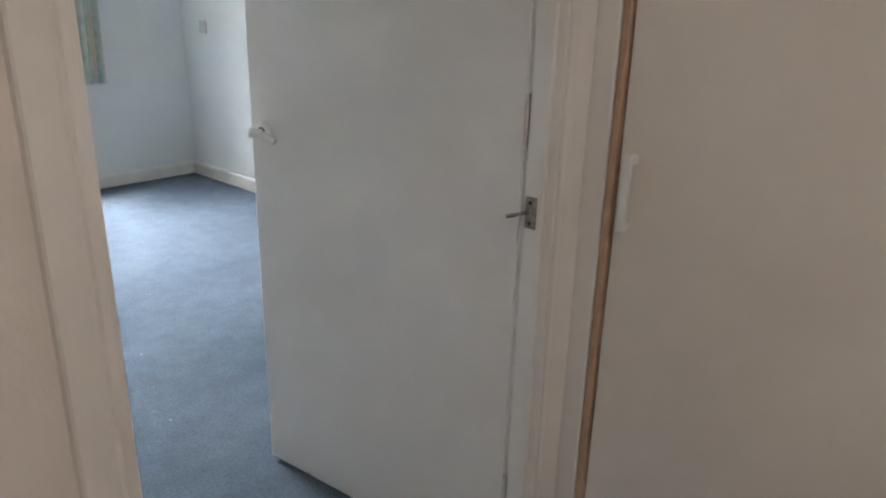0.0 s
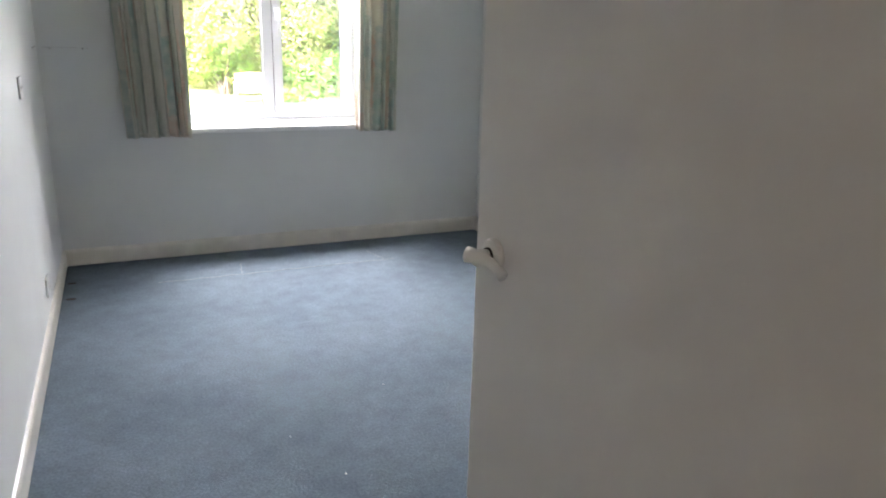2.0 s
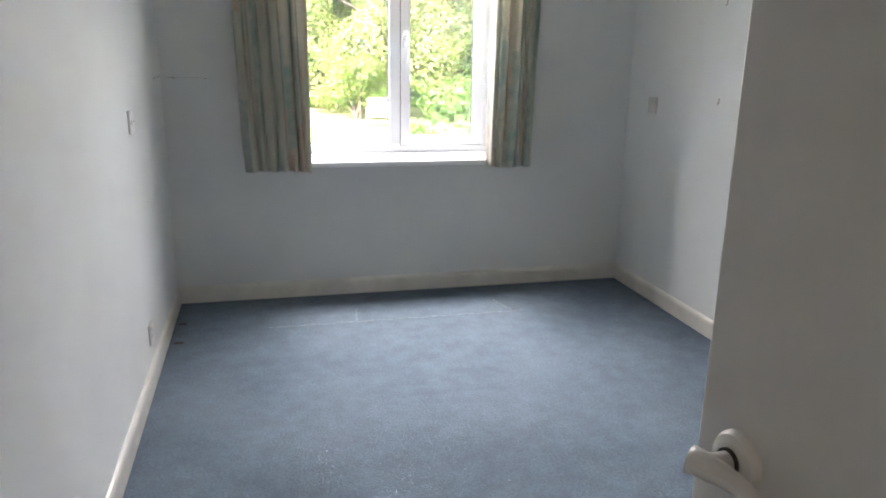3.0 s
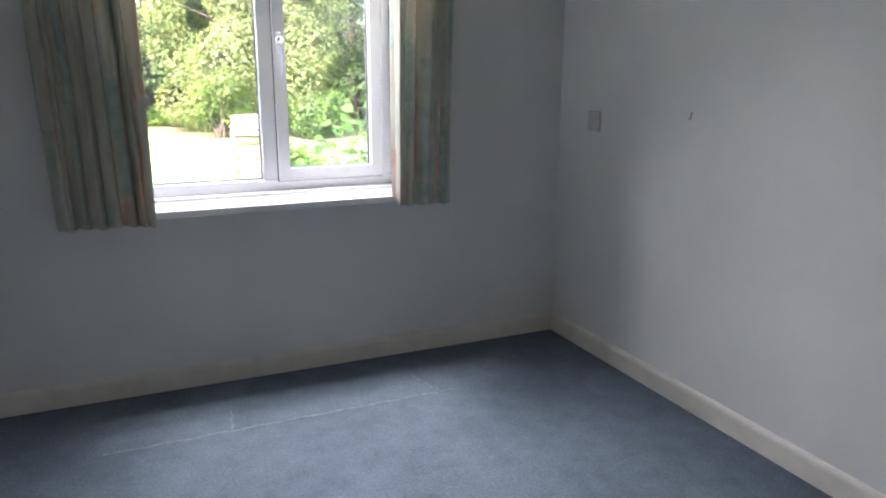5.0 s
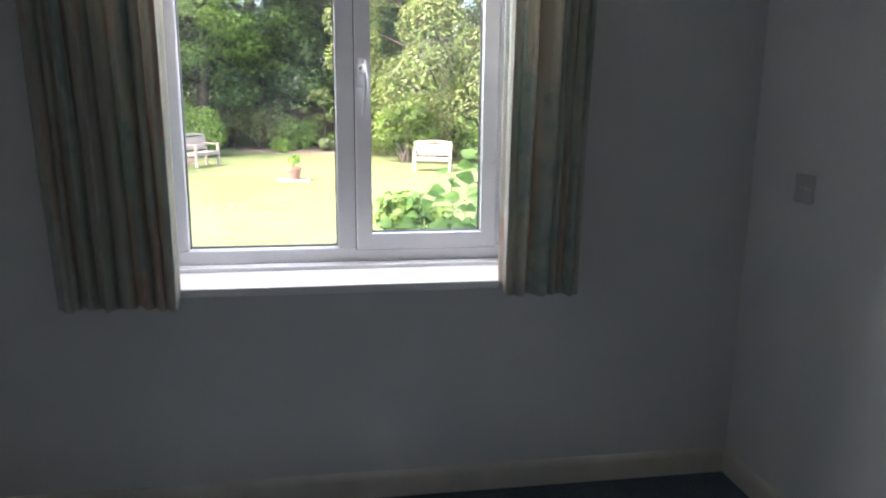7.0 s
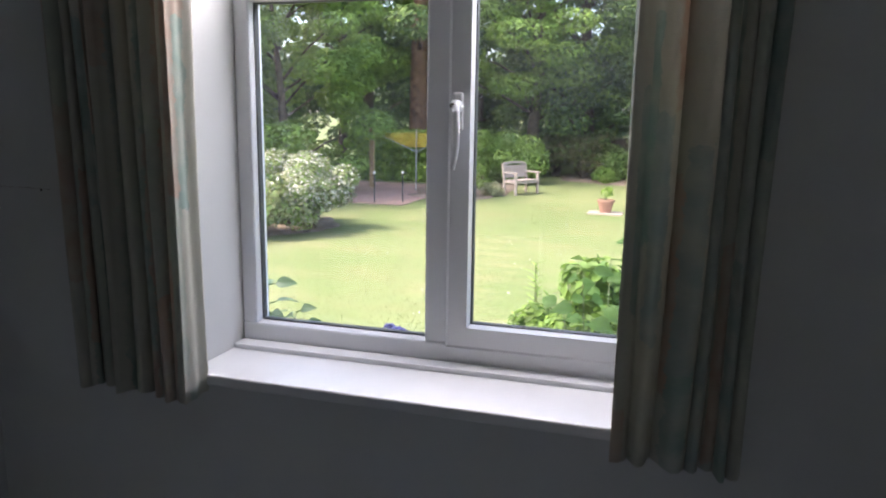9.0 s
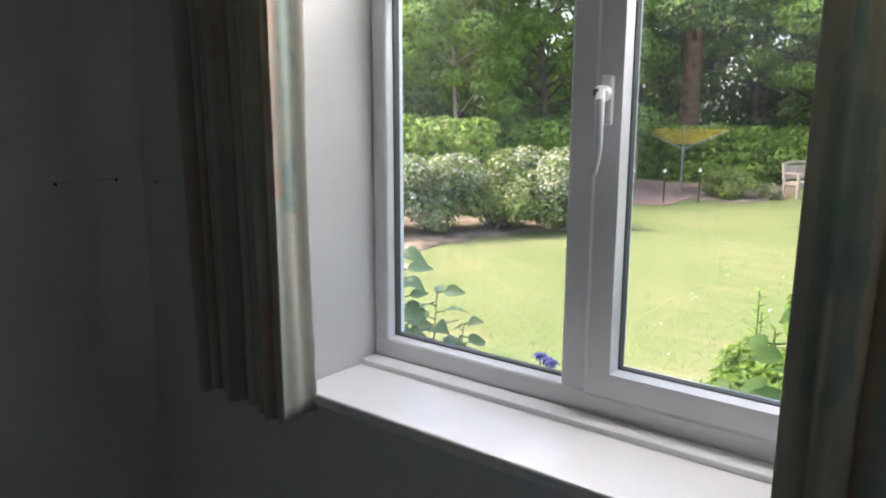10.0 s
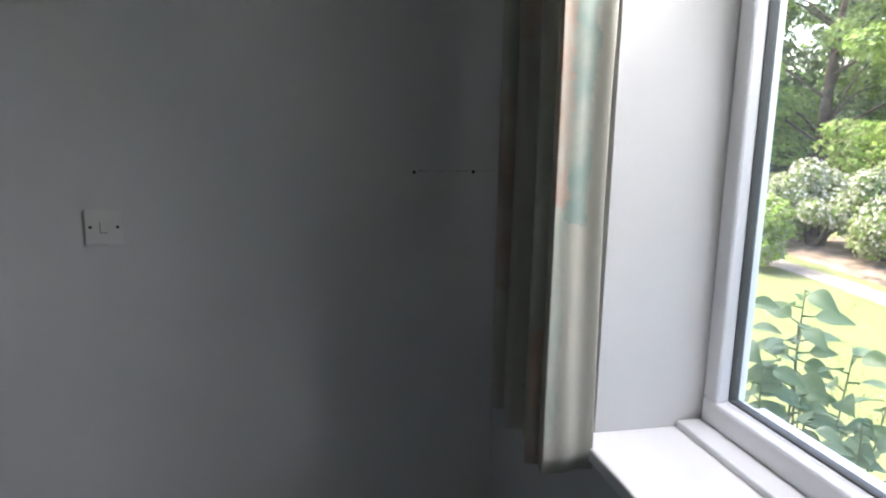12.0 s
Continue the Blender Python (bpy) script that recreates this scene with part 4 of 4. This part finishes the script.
def tree(label, x, y, h, r, low, mats, n, size, seed, trunk=0.25, bark=None, clumpsize=0.27, droop=0.0, squash=0.5, name="tree", ncl=46, group="", lean=0.0):
    """Tapered trunk with limbs to clumps of leaves; low: height at which the crown begins."""
    rng = random.Random(seed)
    ob = empty(name, (x, y, G), label, "tree", group)
    bm = bmesh.new()
    top = Vector((lean, 0, h * 0.93))
    spine = [Vector((lean * f + 0.12 * r * f * math.sin(3 * f + seed), 0.1 * r * f * math.cos(2.5 * f + seed), h * 0.93 * f - 0.1)) for f in (0, 0.04, 0.2, 0.4, 0.6, 0.8, 1.0)]
    tube(bm, spine, [trunk * 1.35, trunk, trunk * 0.88, trunk * 0.7, trunk * 0.5, trunk * 0.28, trunk * 0.07], 12)
    clumps = []
    for k in range(ncl):
        f = (k + rng.random()) / ncl
        z = low + (h - low) * f
        prof = math.sin(math.pi * min(0.97, 0.18 + 0.8 * f)) ** 0.7
        a = k * 2.39996 + rng.uniform(-.5, .5)
        q = (0.35 + 0.65 * rng.random() ** 0.5) * r * prof
        cr = r * clumpsize * rng.uniform(0.65, 1.25)
        c = Vector((q * math.cos(a) + lean * z / h, q * math.sin(a), z - droop * q * 0.4))
        clumps.append((tuple(c), (cr, cr, cr * squash)))
        if k % 2 == 0:
            zb = max(low * 0.6, z - q * 0.55)
            s = Vector((lean * zb / h, 0, min(zb, h * 0.85)))
            tube(bm, [s, s.lerp(c, 0.5) + Vector((0, 0, 0.05 * r)), c], [trunk * 0.26, trunk * 0.15, trunk * 0.04], 6)
    part("trunk", bm, bark or M_BARK, ob, smooth=True)
    for i, (m, share, k) in enumerate(mats):
        leaves("crown" if i == 0 else "outer_foliage", clumps, int(n * share * 2.3), size * k * 0.66, m, ob, shell=0.74 if i == 0 else 0.9, up=0.85, seed=seed * 11 + i, droop=droop)
    return ob


# trees behind the lawn
tree("large spreading yellow-green tree in full leaf", 5.4, 23.6, 10.5, 3.4, 0.5, [(L_YELLOW, 0.75, 1), (L_MID, 0.25, 1)], 24000, 0.19, 21, 0.3, ncl=76, squash=0.8, clumpsize=0.28)
tree("dark dense broadleaf tree", -1.6, 30.0, 13, 4.2, 1.6, [(L_DARK, 0.6, 1), (L_MID, 0.4, 1)], 15000, 0.27, 22, 0.35, group="wood behind the lawn", ncl=60)
tree("conifer with drooping grey-green sprays", 2.2, 28.5, 14, 2.8, 2.0, [(L_CONIFER, 1.0, 1)], 12000, 0.34, 23, 0.3, droop=0.8, squash=1.1, ncl=56)
tree("tall redwood with a thick bare reddish trunk", -7.35, 24.9, 20, 3.6, 5.2, [(L_DARK, 0.7, 1), (L_MID, 0.3, 1)], 9000, 0.34, 24, 0.37, bark=M_REDBARK, droop=0.6, ncl=40)
tree("broad tree with layered fresh green branches", -3.6, 27.9, 11, 4.0, 3.4, [(L_FRESH, 0.6, 1), (L_MID, 0.4, 1)], 14000, 0.26, 25, 0.28, squash=0.4, droop=0.25, ncl=54)
tree("broad tree with layered fresh green branches", -10.6, 25.0, 10, 3.0, 3.6, [(L_MID, 0.6, 1), (L_FRESH, 0.4, 1)], 11000, 0.25, 26, 0.2, squash=0.45, ncl=46)
tree("bushy mid-green tree behind the flower bed", -9.2, 18.0, 8.0, 2.9, 0.8, [(L_FRESH, 0.7, 1), (L_MID, 0.3, 1)], 13000, 0.24, 27, 0.16, ncl=48)
tree("slender young tree with a pale bare stem", -10.2, 15.1, 7.5, 2.4, 2.9, [(L_FRESH, 0.6, 1), (L_MID, 0.4, 1)], 10000, 0.22, 28, 0.075, bark=M_BENCH, ncl=44)
tree("bushy fresh-green tree by the path", -15.6, 14.2, 8.5, 3.3, 1.0, [(L_FRESH, 0.5, 1), (L_MID, 0.5, 1)], 12000, 0.25, 29, 0.2, ncl=48)
tree("dark tree at the garden's edge", -13.5, 19.5, 11, 3.6, 0.8, [(L_DARK, 0.5, 1), (L_MID, 0.5, 1)], 11000, 0.25, 30, 0.25, group="wood behind the lawn", ncl=50)
k = 0
for x, y, h in ((-20, 21, 11), (-22, 14, 10), (-17, 27, 14), (-12.5, 32, 15), (-7.5, 34, 16), (-4.0, 35, 15), (2.0, 36, 15), (6.5, 33, 13), (10.5, 29, 12), (11.5, 23, 10), (15, 32, 14), (-19, 9, 9)):
    k += 1
    tree("dark woodland tree behind the garden", x, y, h, 3.6 + 0.25 * (k % 4), 0.7, [(L_DARK, 0.75, 1), (L_MID, 0.25, 1)], 6500, 0.36, 40 + k, 0.3, group="wood behind the lawn", ncl=44)

# dark leaf clumps added as a backdrop for the dense shade under the far trees
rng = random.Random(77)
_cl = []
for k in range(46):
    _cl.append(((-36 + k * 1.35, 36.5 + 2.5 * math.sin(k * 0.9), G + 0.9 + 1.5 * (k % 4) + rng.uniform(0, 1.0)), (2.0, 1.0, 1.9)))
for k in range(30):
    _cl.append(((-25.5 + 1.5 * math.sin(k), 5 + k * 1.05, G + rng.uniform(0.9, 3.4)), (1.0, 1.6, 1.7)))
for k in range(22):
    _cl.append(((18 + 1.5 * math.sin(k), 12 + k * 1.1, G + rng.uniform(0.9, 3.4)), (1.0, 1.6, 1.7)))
tagged(leaves("undergrowth", _cl, 90000, 0.42, L_DARK, None, shell=0.3, seed=78), "dense dark undergrowth standing in for shade at the edge of the wood", "undergrowth", kind="stuff")

# hedges and shrubs
hedge("clipped dark green laurel hedge", -9.6, -4.3, 23.0, 24.2, 1.85, [(L_FRESH, 0.7, 1), (L_MID, 0.3, 1)], 17000, 0.12, 61)
hedge("bright green hedge behind the flowering shrubs", -12.6, -7.0, 11.3, 12.5, 2.15, [(L_FRESH, 0.7, 1), (L_YELLOW, 0.3, 1)], 15000, 0.12, 62)
bush("large rounded clipped evergreen bush", -3.75, 24.4, 1.35, 2.1, [(L_MID, 0.7, 1, False), (L_FRESH, 0.3, 1, True)], 9000, 0.11, 63)
bush("low yellow-green bush at the lawn's edge", -4.1, 19.0, 0.75, 0.9, [(L_YELLOW, 0.6, 1, False), (L_FRESH, 0.4, 1, False)], 3200, 0.09, 64)
bush("small grey-green shrub in the bed", -3.3, 19.6, 0.4, 0.5, [(L_SILVER, 1, 1, False)], 900, 0.08, 65)
for i, (x, y, r, h) in enumerate(((-5.1, 11.7, 0.95, 1.75), (-5.9, 10.5, 0.95, 1.85), (-6.6, 9.4, 0.95, 1.95), (-7.6, 8.8, 0.95, 1.95), (-6.1, 12.4, 0.95, 1.8), (-9.0, 8.6, 0.9, 1.8))):
    flow = (L_WHITE, 0.26 if i != 1 else 0.06, 0.6, True)
    base = (L_SILVER, 0.55, 1, False) if i in (0, 2, 3, 5) else (L_YELLOW, 0.6, 1, False)
    bush("shrub covered in small cream-white flowers", x, y, r, h, [base, (L_MID, 0.35, 1, False), flow], 7500, 0.085, 70 + i, "flowering_shrub", "flowering shrubs")
for i, (x, y, r, h, m) in enumerate(((-1.4, 27.0, 1.3, 2.2, L_BROWN), (0.2, 26.8, 1.0, 1.7, L_MID), (-2.6, 28.0, 1.2, 2.2, L_BROWN), (1.9, 26.6, 0.8, 1.0, L_FRESH), (3.0, 26.4, 0.7, 0.9, L_MID), (1.2, 25.8, 0.45, 0.6, L_SILVER), (-0.4, 25.6, 0.5, 0.7, L_FRESH))):
    bush("shrub under the trees beside the lawn", x, y, r, h, [(m, 0.7, 1, False), (L_MID, 0.3, 1, False)], int(2600 * r), 0.11, 90 + i, "shrub", "shrubs beside the lawn")
bush("leafy green shrub beside the path", -9.6, 7.6, 0.8, 1.5, [(L_FRESH, 0.6, 1, False), (L_MID, 0.4, 1, False)], 4200, 0.1, 95)
bush("leafy green shrub beside the path", -7.7, 6.5, 0.62, 1.5, [(L_FRESH, 0.6, 1, False), (L_SILVER, 0.4, 1, False)], 4200, 0.08, 96)
sign = empty("marker_post", (-11.0, 10.3, G), "yellow-painted timber marker post", "post")
part("shaft", boxed(-0.05, 0.05, -0.05, 0.05, -0.1, 1.15, bevel=0.006), M_LINE, sign)
bush("dense light-green bush below the tree", 3.7, 21.6, 1.2, 2.6, [(L_FRESH, 0.55, 1, False), (L_YELLOW, 0.45, 1, False)], 6000, 0.12, 99)
bush("dense dark bush beside the bench", 6.3, 20.8, 1.3, 2.1, [(L_DARK, 0.6, 1, False), (L_MID, 0.4, 1, False)], 5000, 0.12, 98)
tree("small shrubby tree with bare forked stems", 1.1, 26.2, 2.3, 0.8, 1.2, [(L_SILVER, 0.7, 1), (L_FRESH, 0.3, 1)], 1100, 0.12, 31, 0.05, ncl=14)


# dark boarded fence
def fence():
    ob = empty("fence", (4.6, 27.9, G), "dark creosoted board fence behind the shrubs", "fence")
    bm = boxed(-0.075, 0.075, -0.01, 0.01, 0.0, 1.55, bevel=0.003, seg=1)
    first = part("board", bm, M_FENCE, ob)
    first.location = (-5.0, 0, 0)
    for i in range(1, 66):
        b = new("board", first.data)
        b.parent = ob
        b.location = (-5.0 + i * 0.157, 0.012 * (i % 2), 0.0)
    for i in range(5):
        part("post", boxed(-5.0 + i * 2.5 - 0.05, -5.0 + i * 2.5 + 0.05, 0.026, 0.12, -0.3, 1.65, bevel=0.004), M_FENCE, ob)


fence()


# ---- garden furniture ----
def bench(x, y, rz, width, label, size=1.0):
    """Slatted garden bench; it faces along its own -y."""
    ob = empty("garden_bench", pose(x, y, G + 0.0, 0, 0, rz) @ Matrix.Scale(size, 4), label, "bench", "garden benches")
    w = width / 2
    for s in (-1, 1):
        part("front_leg", boxed(s * w - 0.035, s * w + 0.035, -0.26, -0.19, -0.02, 0.64, bevel=0.006), M_BENCH, ob)
        bm = boxed(s * w - 0.035, s * w + 0.035, -0.035, 0.035, -0.02, 0.46, bevel=0.006, m=pose(0, 0.22, 0))
        box(bm, s * w - 0.035, s * w + 0.035, -0.03, 0.035, 0.0, 0.50, bevel=0.006, m=pose(0, 0.22, 0.43, -10))
        part("back_leg", bm, M_BENCH, ob)
        part("armrest", boxed(s * w - 0.045, s * w + 0.045, -0.30, 0.27, 0.64, 0.68, bevel=0.01), M_BENCH, ob)
        part("side_rail", boxed(s * w - 0.025, s * w + 0.025, -0.2, 0.2, 0.35, 0.42, bevel=0.004), M_BENCH, ob)
    part("front_rail", boxed(-w, w, -0.25, -0.21, 0.34, 0.42, bevel=0.004), M_BENCH, ob)
    for i in range(6):
        yy = -0.25 + i * 0.078
        part("seat_slat", boxed(-w, w, yy, yy + 0.062, 0.42, 0.442, bevel=0.004), M_BENCH, ob)
    tilt = pose(0, 0.22, 0.43, -10)
    part("lower_back_rail", boxed(-w, w, -0.02, 0.02, 0.07, 0.13, bevel=0.004, m=tilt), M_BENCH, ob)
    bm = bmesh.new()
    n = 12
    for i in range(n):
        a, b = -w + 2 * w * i / n, -w + 2 * w * (i + 1) / n
        hz = 0.44 + 0.06 * math.cos((a + b) / 2 / w * 1.4)
        box(bm, a, b + 0.002, -0.022, 0.022, hz, hz + 0.07, m=tilt)
    part("top_back_rail", bm, M_BENCH, ob)
    n = int(width / 0.078)
    for i in range(n):
        xx = -w + 0.07 + (2 * w - 0.14) * i / (n - 1)
        part("back_slat", boxed(xx - 0.028, xx + 0.028, -0.012, 0.012, 0.12, 0.45, bevel=0.003, m=tilt), M_BENCH, ob)
    return ob


bench(4.2, 18.9, -14, 1.2, "pale weathered wooden garden bench on the lawn", 0.88)
bench(-2.55, 20.6, 62, 1.05, "pale weathered wooden garden seat turned sideways on the lawn")


def rotary_dryer(x, y):
    ob = empty("rotary_dryer", (x, y, G), "open rotary clothes dryer with yellow lines on a grey pole", "clothes dryer")
    part("pole", tube(bmesh.new(), [(0, 0, -0.1), (0, 0, 1.9)], [0.024, 0.022], 12), M_ALU, ob)
    part("hub", lathe(bmesh.new(), [(0.03, 1.15), (0.045, 1.18), (0.045, 1.26), (0.03, 1.3)], 16), M_ALU, ob)
    tips = []
    for k in range(4):
        a = radians(20 + 90 * k)
        d = Vector((math.cos(a), math.sin(a), 0))
        part("arm", tube(bmesh.new(), [d * 0.04 + Vector((0, 0, 1.24)), d * 1.22 + Vector((0, 0, 1.78))], [0.013, 0.011], 8), M_ALU, ob)
        tips.append(d)
    for j in range(7):
        f = 0.3 + 0.7 * j / 6
        z = 1.24 + 0.54 * f
        pts = [d * 1.22 * f + Vector((0, 0, z)) for d in tips]
        bm = bmesh.new()
        for a, b in zip(pts, pts[1:] + pts[:1]):
            tube(bm, [a, a.lerp(b, 0.5) - Vector((0, 0, 0.015)), b], [0.007] * 3, 5)
        part("line", bm, M_LINE, ob)


rotary_dryer(-5.75, 20.0)
post = empty("timber_post", (-7.35, 20.3, G), "rough tan timber post beside the clothes dryer", "post")
part("shaft", boxed(-0.07, 0.07, -0.07, 0.07, -0.2, 1.95, bevel=0.012), M_POST, post)
for i, (x, y) in enumerate(((-5.05, 16.9), (-4.4, 17.6), (-5.7, 16.5))):
    ob = empty("iron_post", (x, y, G), "short black iron post with a pale knob", "post", "iron posts by the paving")
    part("shaft", tube(bmesh.new(), [(0, 0, -0.1), (0, 0, 0.78)], [0.02, 0.02], 8), M_IRON, ob)
    part("knob", lathe(bmesh.new(), [(0.015, 0.78), (0.035, 0.8), (0.035, 0.84), (0.01, 0.86)], 12), M_PLASTIC, ob, "pale knob")


def flower_pot(x, y):
    pad = empty("paving_slab", (x, y, G), "flat pinkish stone slab under the flower pot", "slab")
    part("slab", boxed(-0.42, 0.42, -0.3, 0.3, -0.03, 0.035, bevel=0.01), M_PAVE, pad)
    ob = empty("flower_pot", (x, y, G + 0.036), "terracotta pot with a leafy plant on a slab", "flower pot")
    part("pot", lathe(bmesh.new(), [(0.13, 0), (0.19, 0.24), (0.215, 0.25), (0.215, 0.31), (0.19, 0.315), (0.18, 0.27)], 28), M_TERRA, ob)
    part("earth", lathe(bmesh.new(), [(0.176, 0.26), (0.17, 0.285), (0.05, 0.29)], 20), M_SOIL, ob)
    bm = bmesh.new()
    for k in range(5):
        a = k * 1.26
        tube(bm, [(0, 0, 0.27), (0.04 * math.cos(a), 0.04 * math.sin(a), 0.45), (0.11 * math.cos(a), 0.11 * math.sin(a), 0.5)], [0.009, 0.007, 0.004], 6)
    part("stems", bm, L_STEM, ob)
    leaves("leaves", [((0, 0, 0.48), (0.16, 0.16, 0.12)), ((0.08, 0, 0.58), (0.08, 0.08, 0.08))], 40, 0.17, L_FRESH, ob, aspect=0.3, seed=5)


flower_pot(0.32, 16.8)


# ---- plants under the window ----
def leaf_sheet(bm, at, way, up, length, width, curl=0.25, serr=0.0):
    """One broad leaf with a midrib fold and a drooping tip."""
    at, way, up = Vector(at), Vector(way).normalized(), Vector(up)
    side = way.cross(up).normalized()
    up = side.cross(way).normalized()
    n = 7
    rows = []
    for i in range(n + 1):
        f = i / n
        w = width * 0.5 * math.sin(math.pi * min(1, f ** 0.75)) + 0.0008
        w *= 1 + serr * (1 if i % 2 else -1)
        c = at + way * length * f - up * curl * length * f * f
        rows.append([bm.verts.new(c - side * w + up * w * 0.28), bm.verts.new(c - side * w * 0.5 + up * w * 0.2), bm.verts.new(c),
                     bm.verts.new(c + side * w * 0.5 + up * w * 0.2), bm.verts.new(c + side * w + up * w * 0.28)])
    for a, b in zip(rows, rows[1:]):
        for k in range(4):
            bm.faces.new((a[k], a[k + 1], b[k + 1], b[k])).smooth = True


def broad_plant(name, label, x, y, stems, material, length, width, seed, per=7, serr=0.0, curl=0.3, cat="plant", face=-1.0, reach=0.42):
    """stems: (dx, dy, height above the lawn) of each stem's tip."""
    rng = random.Random(seed)
    ob = empty(name, (x, y, G), label, cat)
    for dx, dy, h in stems:
        b = Vector((dx * 0.35, dy * 0.35, -0.03))
        t = Vector((dx, dy, h))
        mid = b.lerp(t, 0.5) + Vector((rng.uniform(-.05, .05), rng.uniform(-.05, .05), 0.12))
        part("stem", tube(bmesh.new(), [b, mid, t], [0.006, 0.0045, 0.002], 6), L_STEM, ob, smooth=True)
        for k in range(per):
            c = t + (mid - t).normalized() * reach * k / per
            a = k * 2.4 + rng.uniform(-.4, .4)
            way = Vector((math.cos(a), math.sin(a), rng.uniform(-0.1, 0.5)))
            s = rng.uniform(0.7, 1.15) * (0.75 + 0.25 * k / per)
            bm = bmesh.new()
            foot = c + way.normalized() * 0.03
            tube(bm, [c, foot], [0.003, 0.002], 5)
            leaf_sheet(bm, foot, way, (rng.uniform(-0.5, 0.5), face * rng.uniform(0.4, 1.2), rng.uniform(0.5, 1.0)), length * s, width * s, curl * rng.uniform(0.6, 1.4), serr)
            part("leaf", bm, material, ob)
    return ob


broad_plant("rose_bush", "rose bush with oval lime-green leaves under the window", 1.69, 0.92,
            [(-0.18, -0.20, 1.86), (-0.04, -0.12, 1.96), (-0.26, -0.05, 1.72), (0.08, -0.16, 2.02), (0.16, 0.05, 1.94), (-0.12, 0.12, 1.84), (0.02, -0.26, 1.76),
             (-0.30, -0.22, 1.62), (0.2, -0.2, 1.86), (-0.14, -0.30, 1.68), (0.1, 0.2, 1.9), (-0.05, 0.0, 1.7)], L_LIME, 0.092, 0.072, 7, per=13)
bush("small willow-leaved bush under the window", 1.44, 1.35, 0.32, 2.5, [(L_FRESH, 0.6, 1, False), (L_MID, 0.4, 1, False)], 5200, 0.05, 111, "bush")
bush("dense low leafy bush under the window", 1.68, 1.08, 0.33, 2.8, [(L_MID, 0.7, 1, False), (L_FRESH, 0.3, 1, False)], 5000, 0.045, 112, "bush")
broad_plant("rose_bush", "rose bush with dark glossy drooping leaves beside the window", 0.35, 0.66,
            [(0.05, 0.0, 1.62), (-0.05, 0.05, 1.76), (0.10, 0.08, 1.54), (0.16, -0.08, 1.60), (0.0, -0.08, 1.68), (-0.10, 0.1, 1.84), (-0.16, -0.04, 1.80), (0.02, 0.16, 1.70), (0.12, 0.18, 1.60)], L_GLOSSY, 0.108, 0.064, 9, per=18, curl=0.4, face=-0.7, reach=0.42)
broad_plant("seedling", "thin stem with a few dark leaves under the window", 0.57, 0.68, [(0.0, 0.0, 1.62), (0.07, 0.03, 1.52)], L_GLOSSY, 0.065, 0.036, 10, per=7, curl=0.5)
rng = random.Random(31)
sp = empty("spurge", (1.30, 1.45, G), "upright plant with narrow whorled green leaves under the window", "plant")
for k in range(9):
    t = Vector((rng.uniform(-0.13, 0.16), rng.uniform(-0.1, 0.1), 1.50 + rng.uniform(-0.12, 0.22)))
    part("stem", tube(bmesh.new(), [(t.x * 0.5, t.y * 0.5, -0.02), (t.x * 0.8, t.y * 0.8, 0.8), t], [0.006, 0.005, 0.002], 6), L_STEM, sp)
    bm = bmesh.new()
    for j in range(34):
        c = Vector((t.x * 0.95, t.y * 0.95, t.z - 0.011 * j))
        a = j * 2.4 + rng.uniform(-.3, .3)
        leaf_sheet(bm, c, (math.cos(a), math.sin(a), 0.75 - 0.02 * j), (0, 0, 1), rng.uniform(0.04, 0.075), 0.010, 0.3)
    tagged(part("leaf_whorl", bm, L_FRESH, sp), kind="stuff")
fl = empty("blue_flower", (1.01, 0.44, G), "small violet-blue flowers on thin stems", "flower")
rng = random.Random(12)
for k in range(4):
    t = Vector((rng.uniform(-.07, .07), rng.uniform(-.05, .05), 1.69 + rng.uniform(-.04, .04)))
    part("stem", tube(bmesh.new(), [(t.x * 0.3, t.y * 0.3, -0.02), (t.x * 0.6, t.y * 0.6, 0.7), t], [0.004, 0.003, 0.002], 5), L_STEM, fl)
    bm = bmesh.new()
    for j in range(6):
        a = j * 1.047
        leaf_sheet(bm, t, (math.cos(a), math.sin(a), 0.1 - 0.9 * (j % 2)), (0, 0, 1), 0.022, 0.014, 0.5)
    part("petals", bm, L_BLUE, fl)

# ---- paving, last ----
path = empty("pavement_1", (-6.6, 6.7, G), "pale slab path along the bed", "path", kind="structure")
bm = boxed(-0.29, 0.29, -0.22, 0.22, -0.04, 0.012, bevel=0.006, seg=1)
first = part("slab", bm, M_PAVE, path)
first.location = (1.35, 0.2, 0)
for i in range(1, 15):
    s = new("slab", first.data)
    s.parent = path
    s.location = (1.35 - i * 0.61, 0.2 + 0.12 * math.sin(i * 0.5), 0.004 * ((i * 7) % 3))
    s.rotation_euler = (0, 0, 0.06 * math.sin(i * 3.3))
terr = empty("pavement_2", (-6.6, 19.6, G), "red-brown paved drying area", "paving", kind="structure")
bm = boxed(-0.245, 0.245, -0.245, 0.245, -0.04, 0.02, bevel=0.006, seg=1)
first = part("slab", bm, M_REDPAVE, terr)
for i in range(-5, 4):
    for j in range(-6, 6):
        if i == 0 and j == 0:
            continue
        s = new("slab", first.data)
        s.parent = terr
        s.location = (i * 0.5, j * 0.5, 0.003 * ((i * 5 + j * 3) % 3))
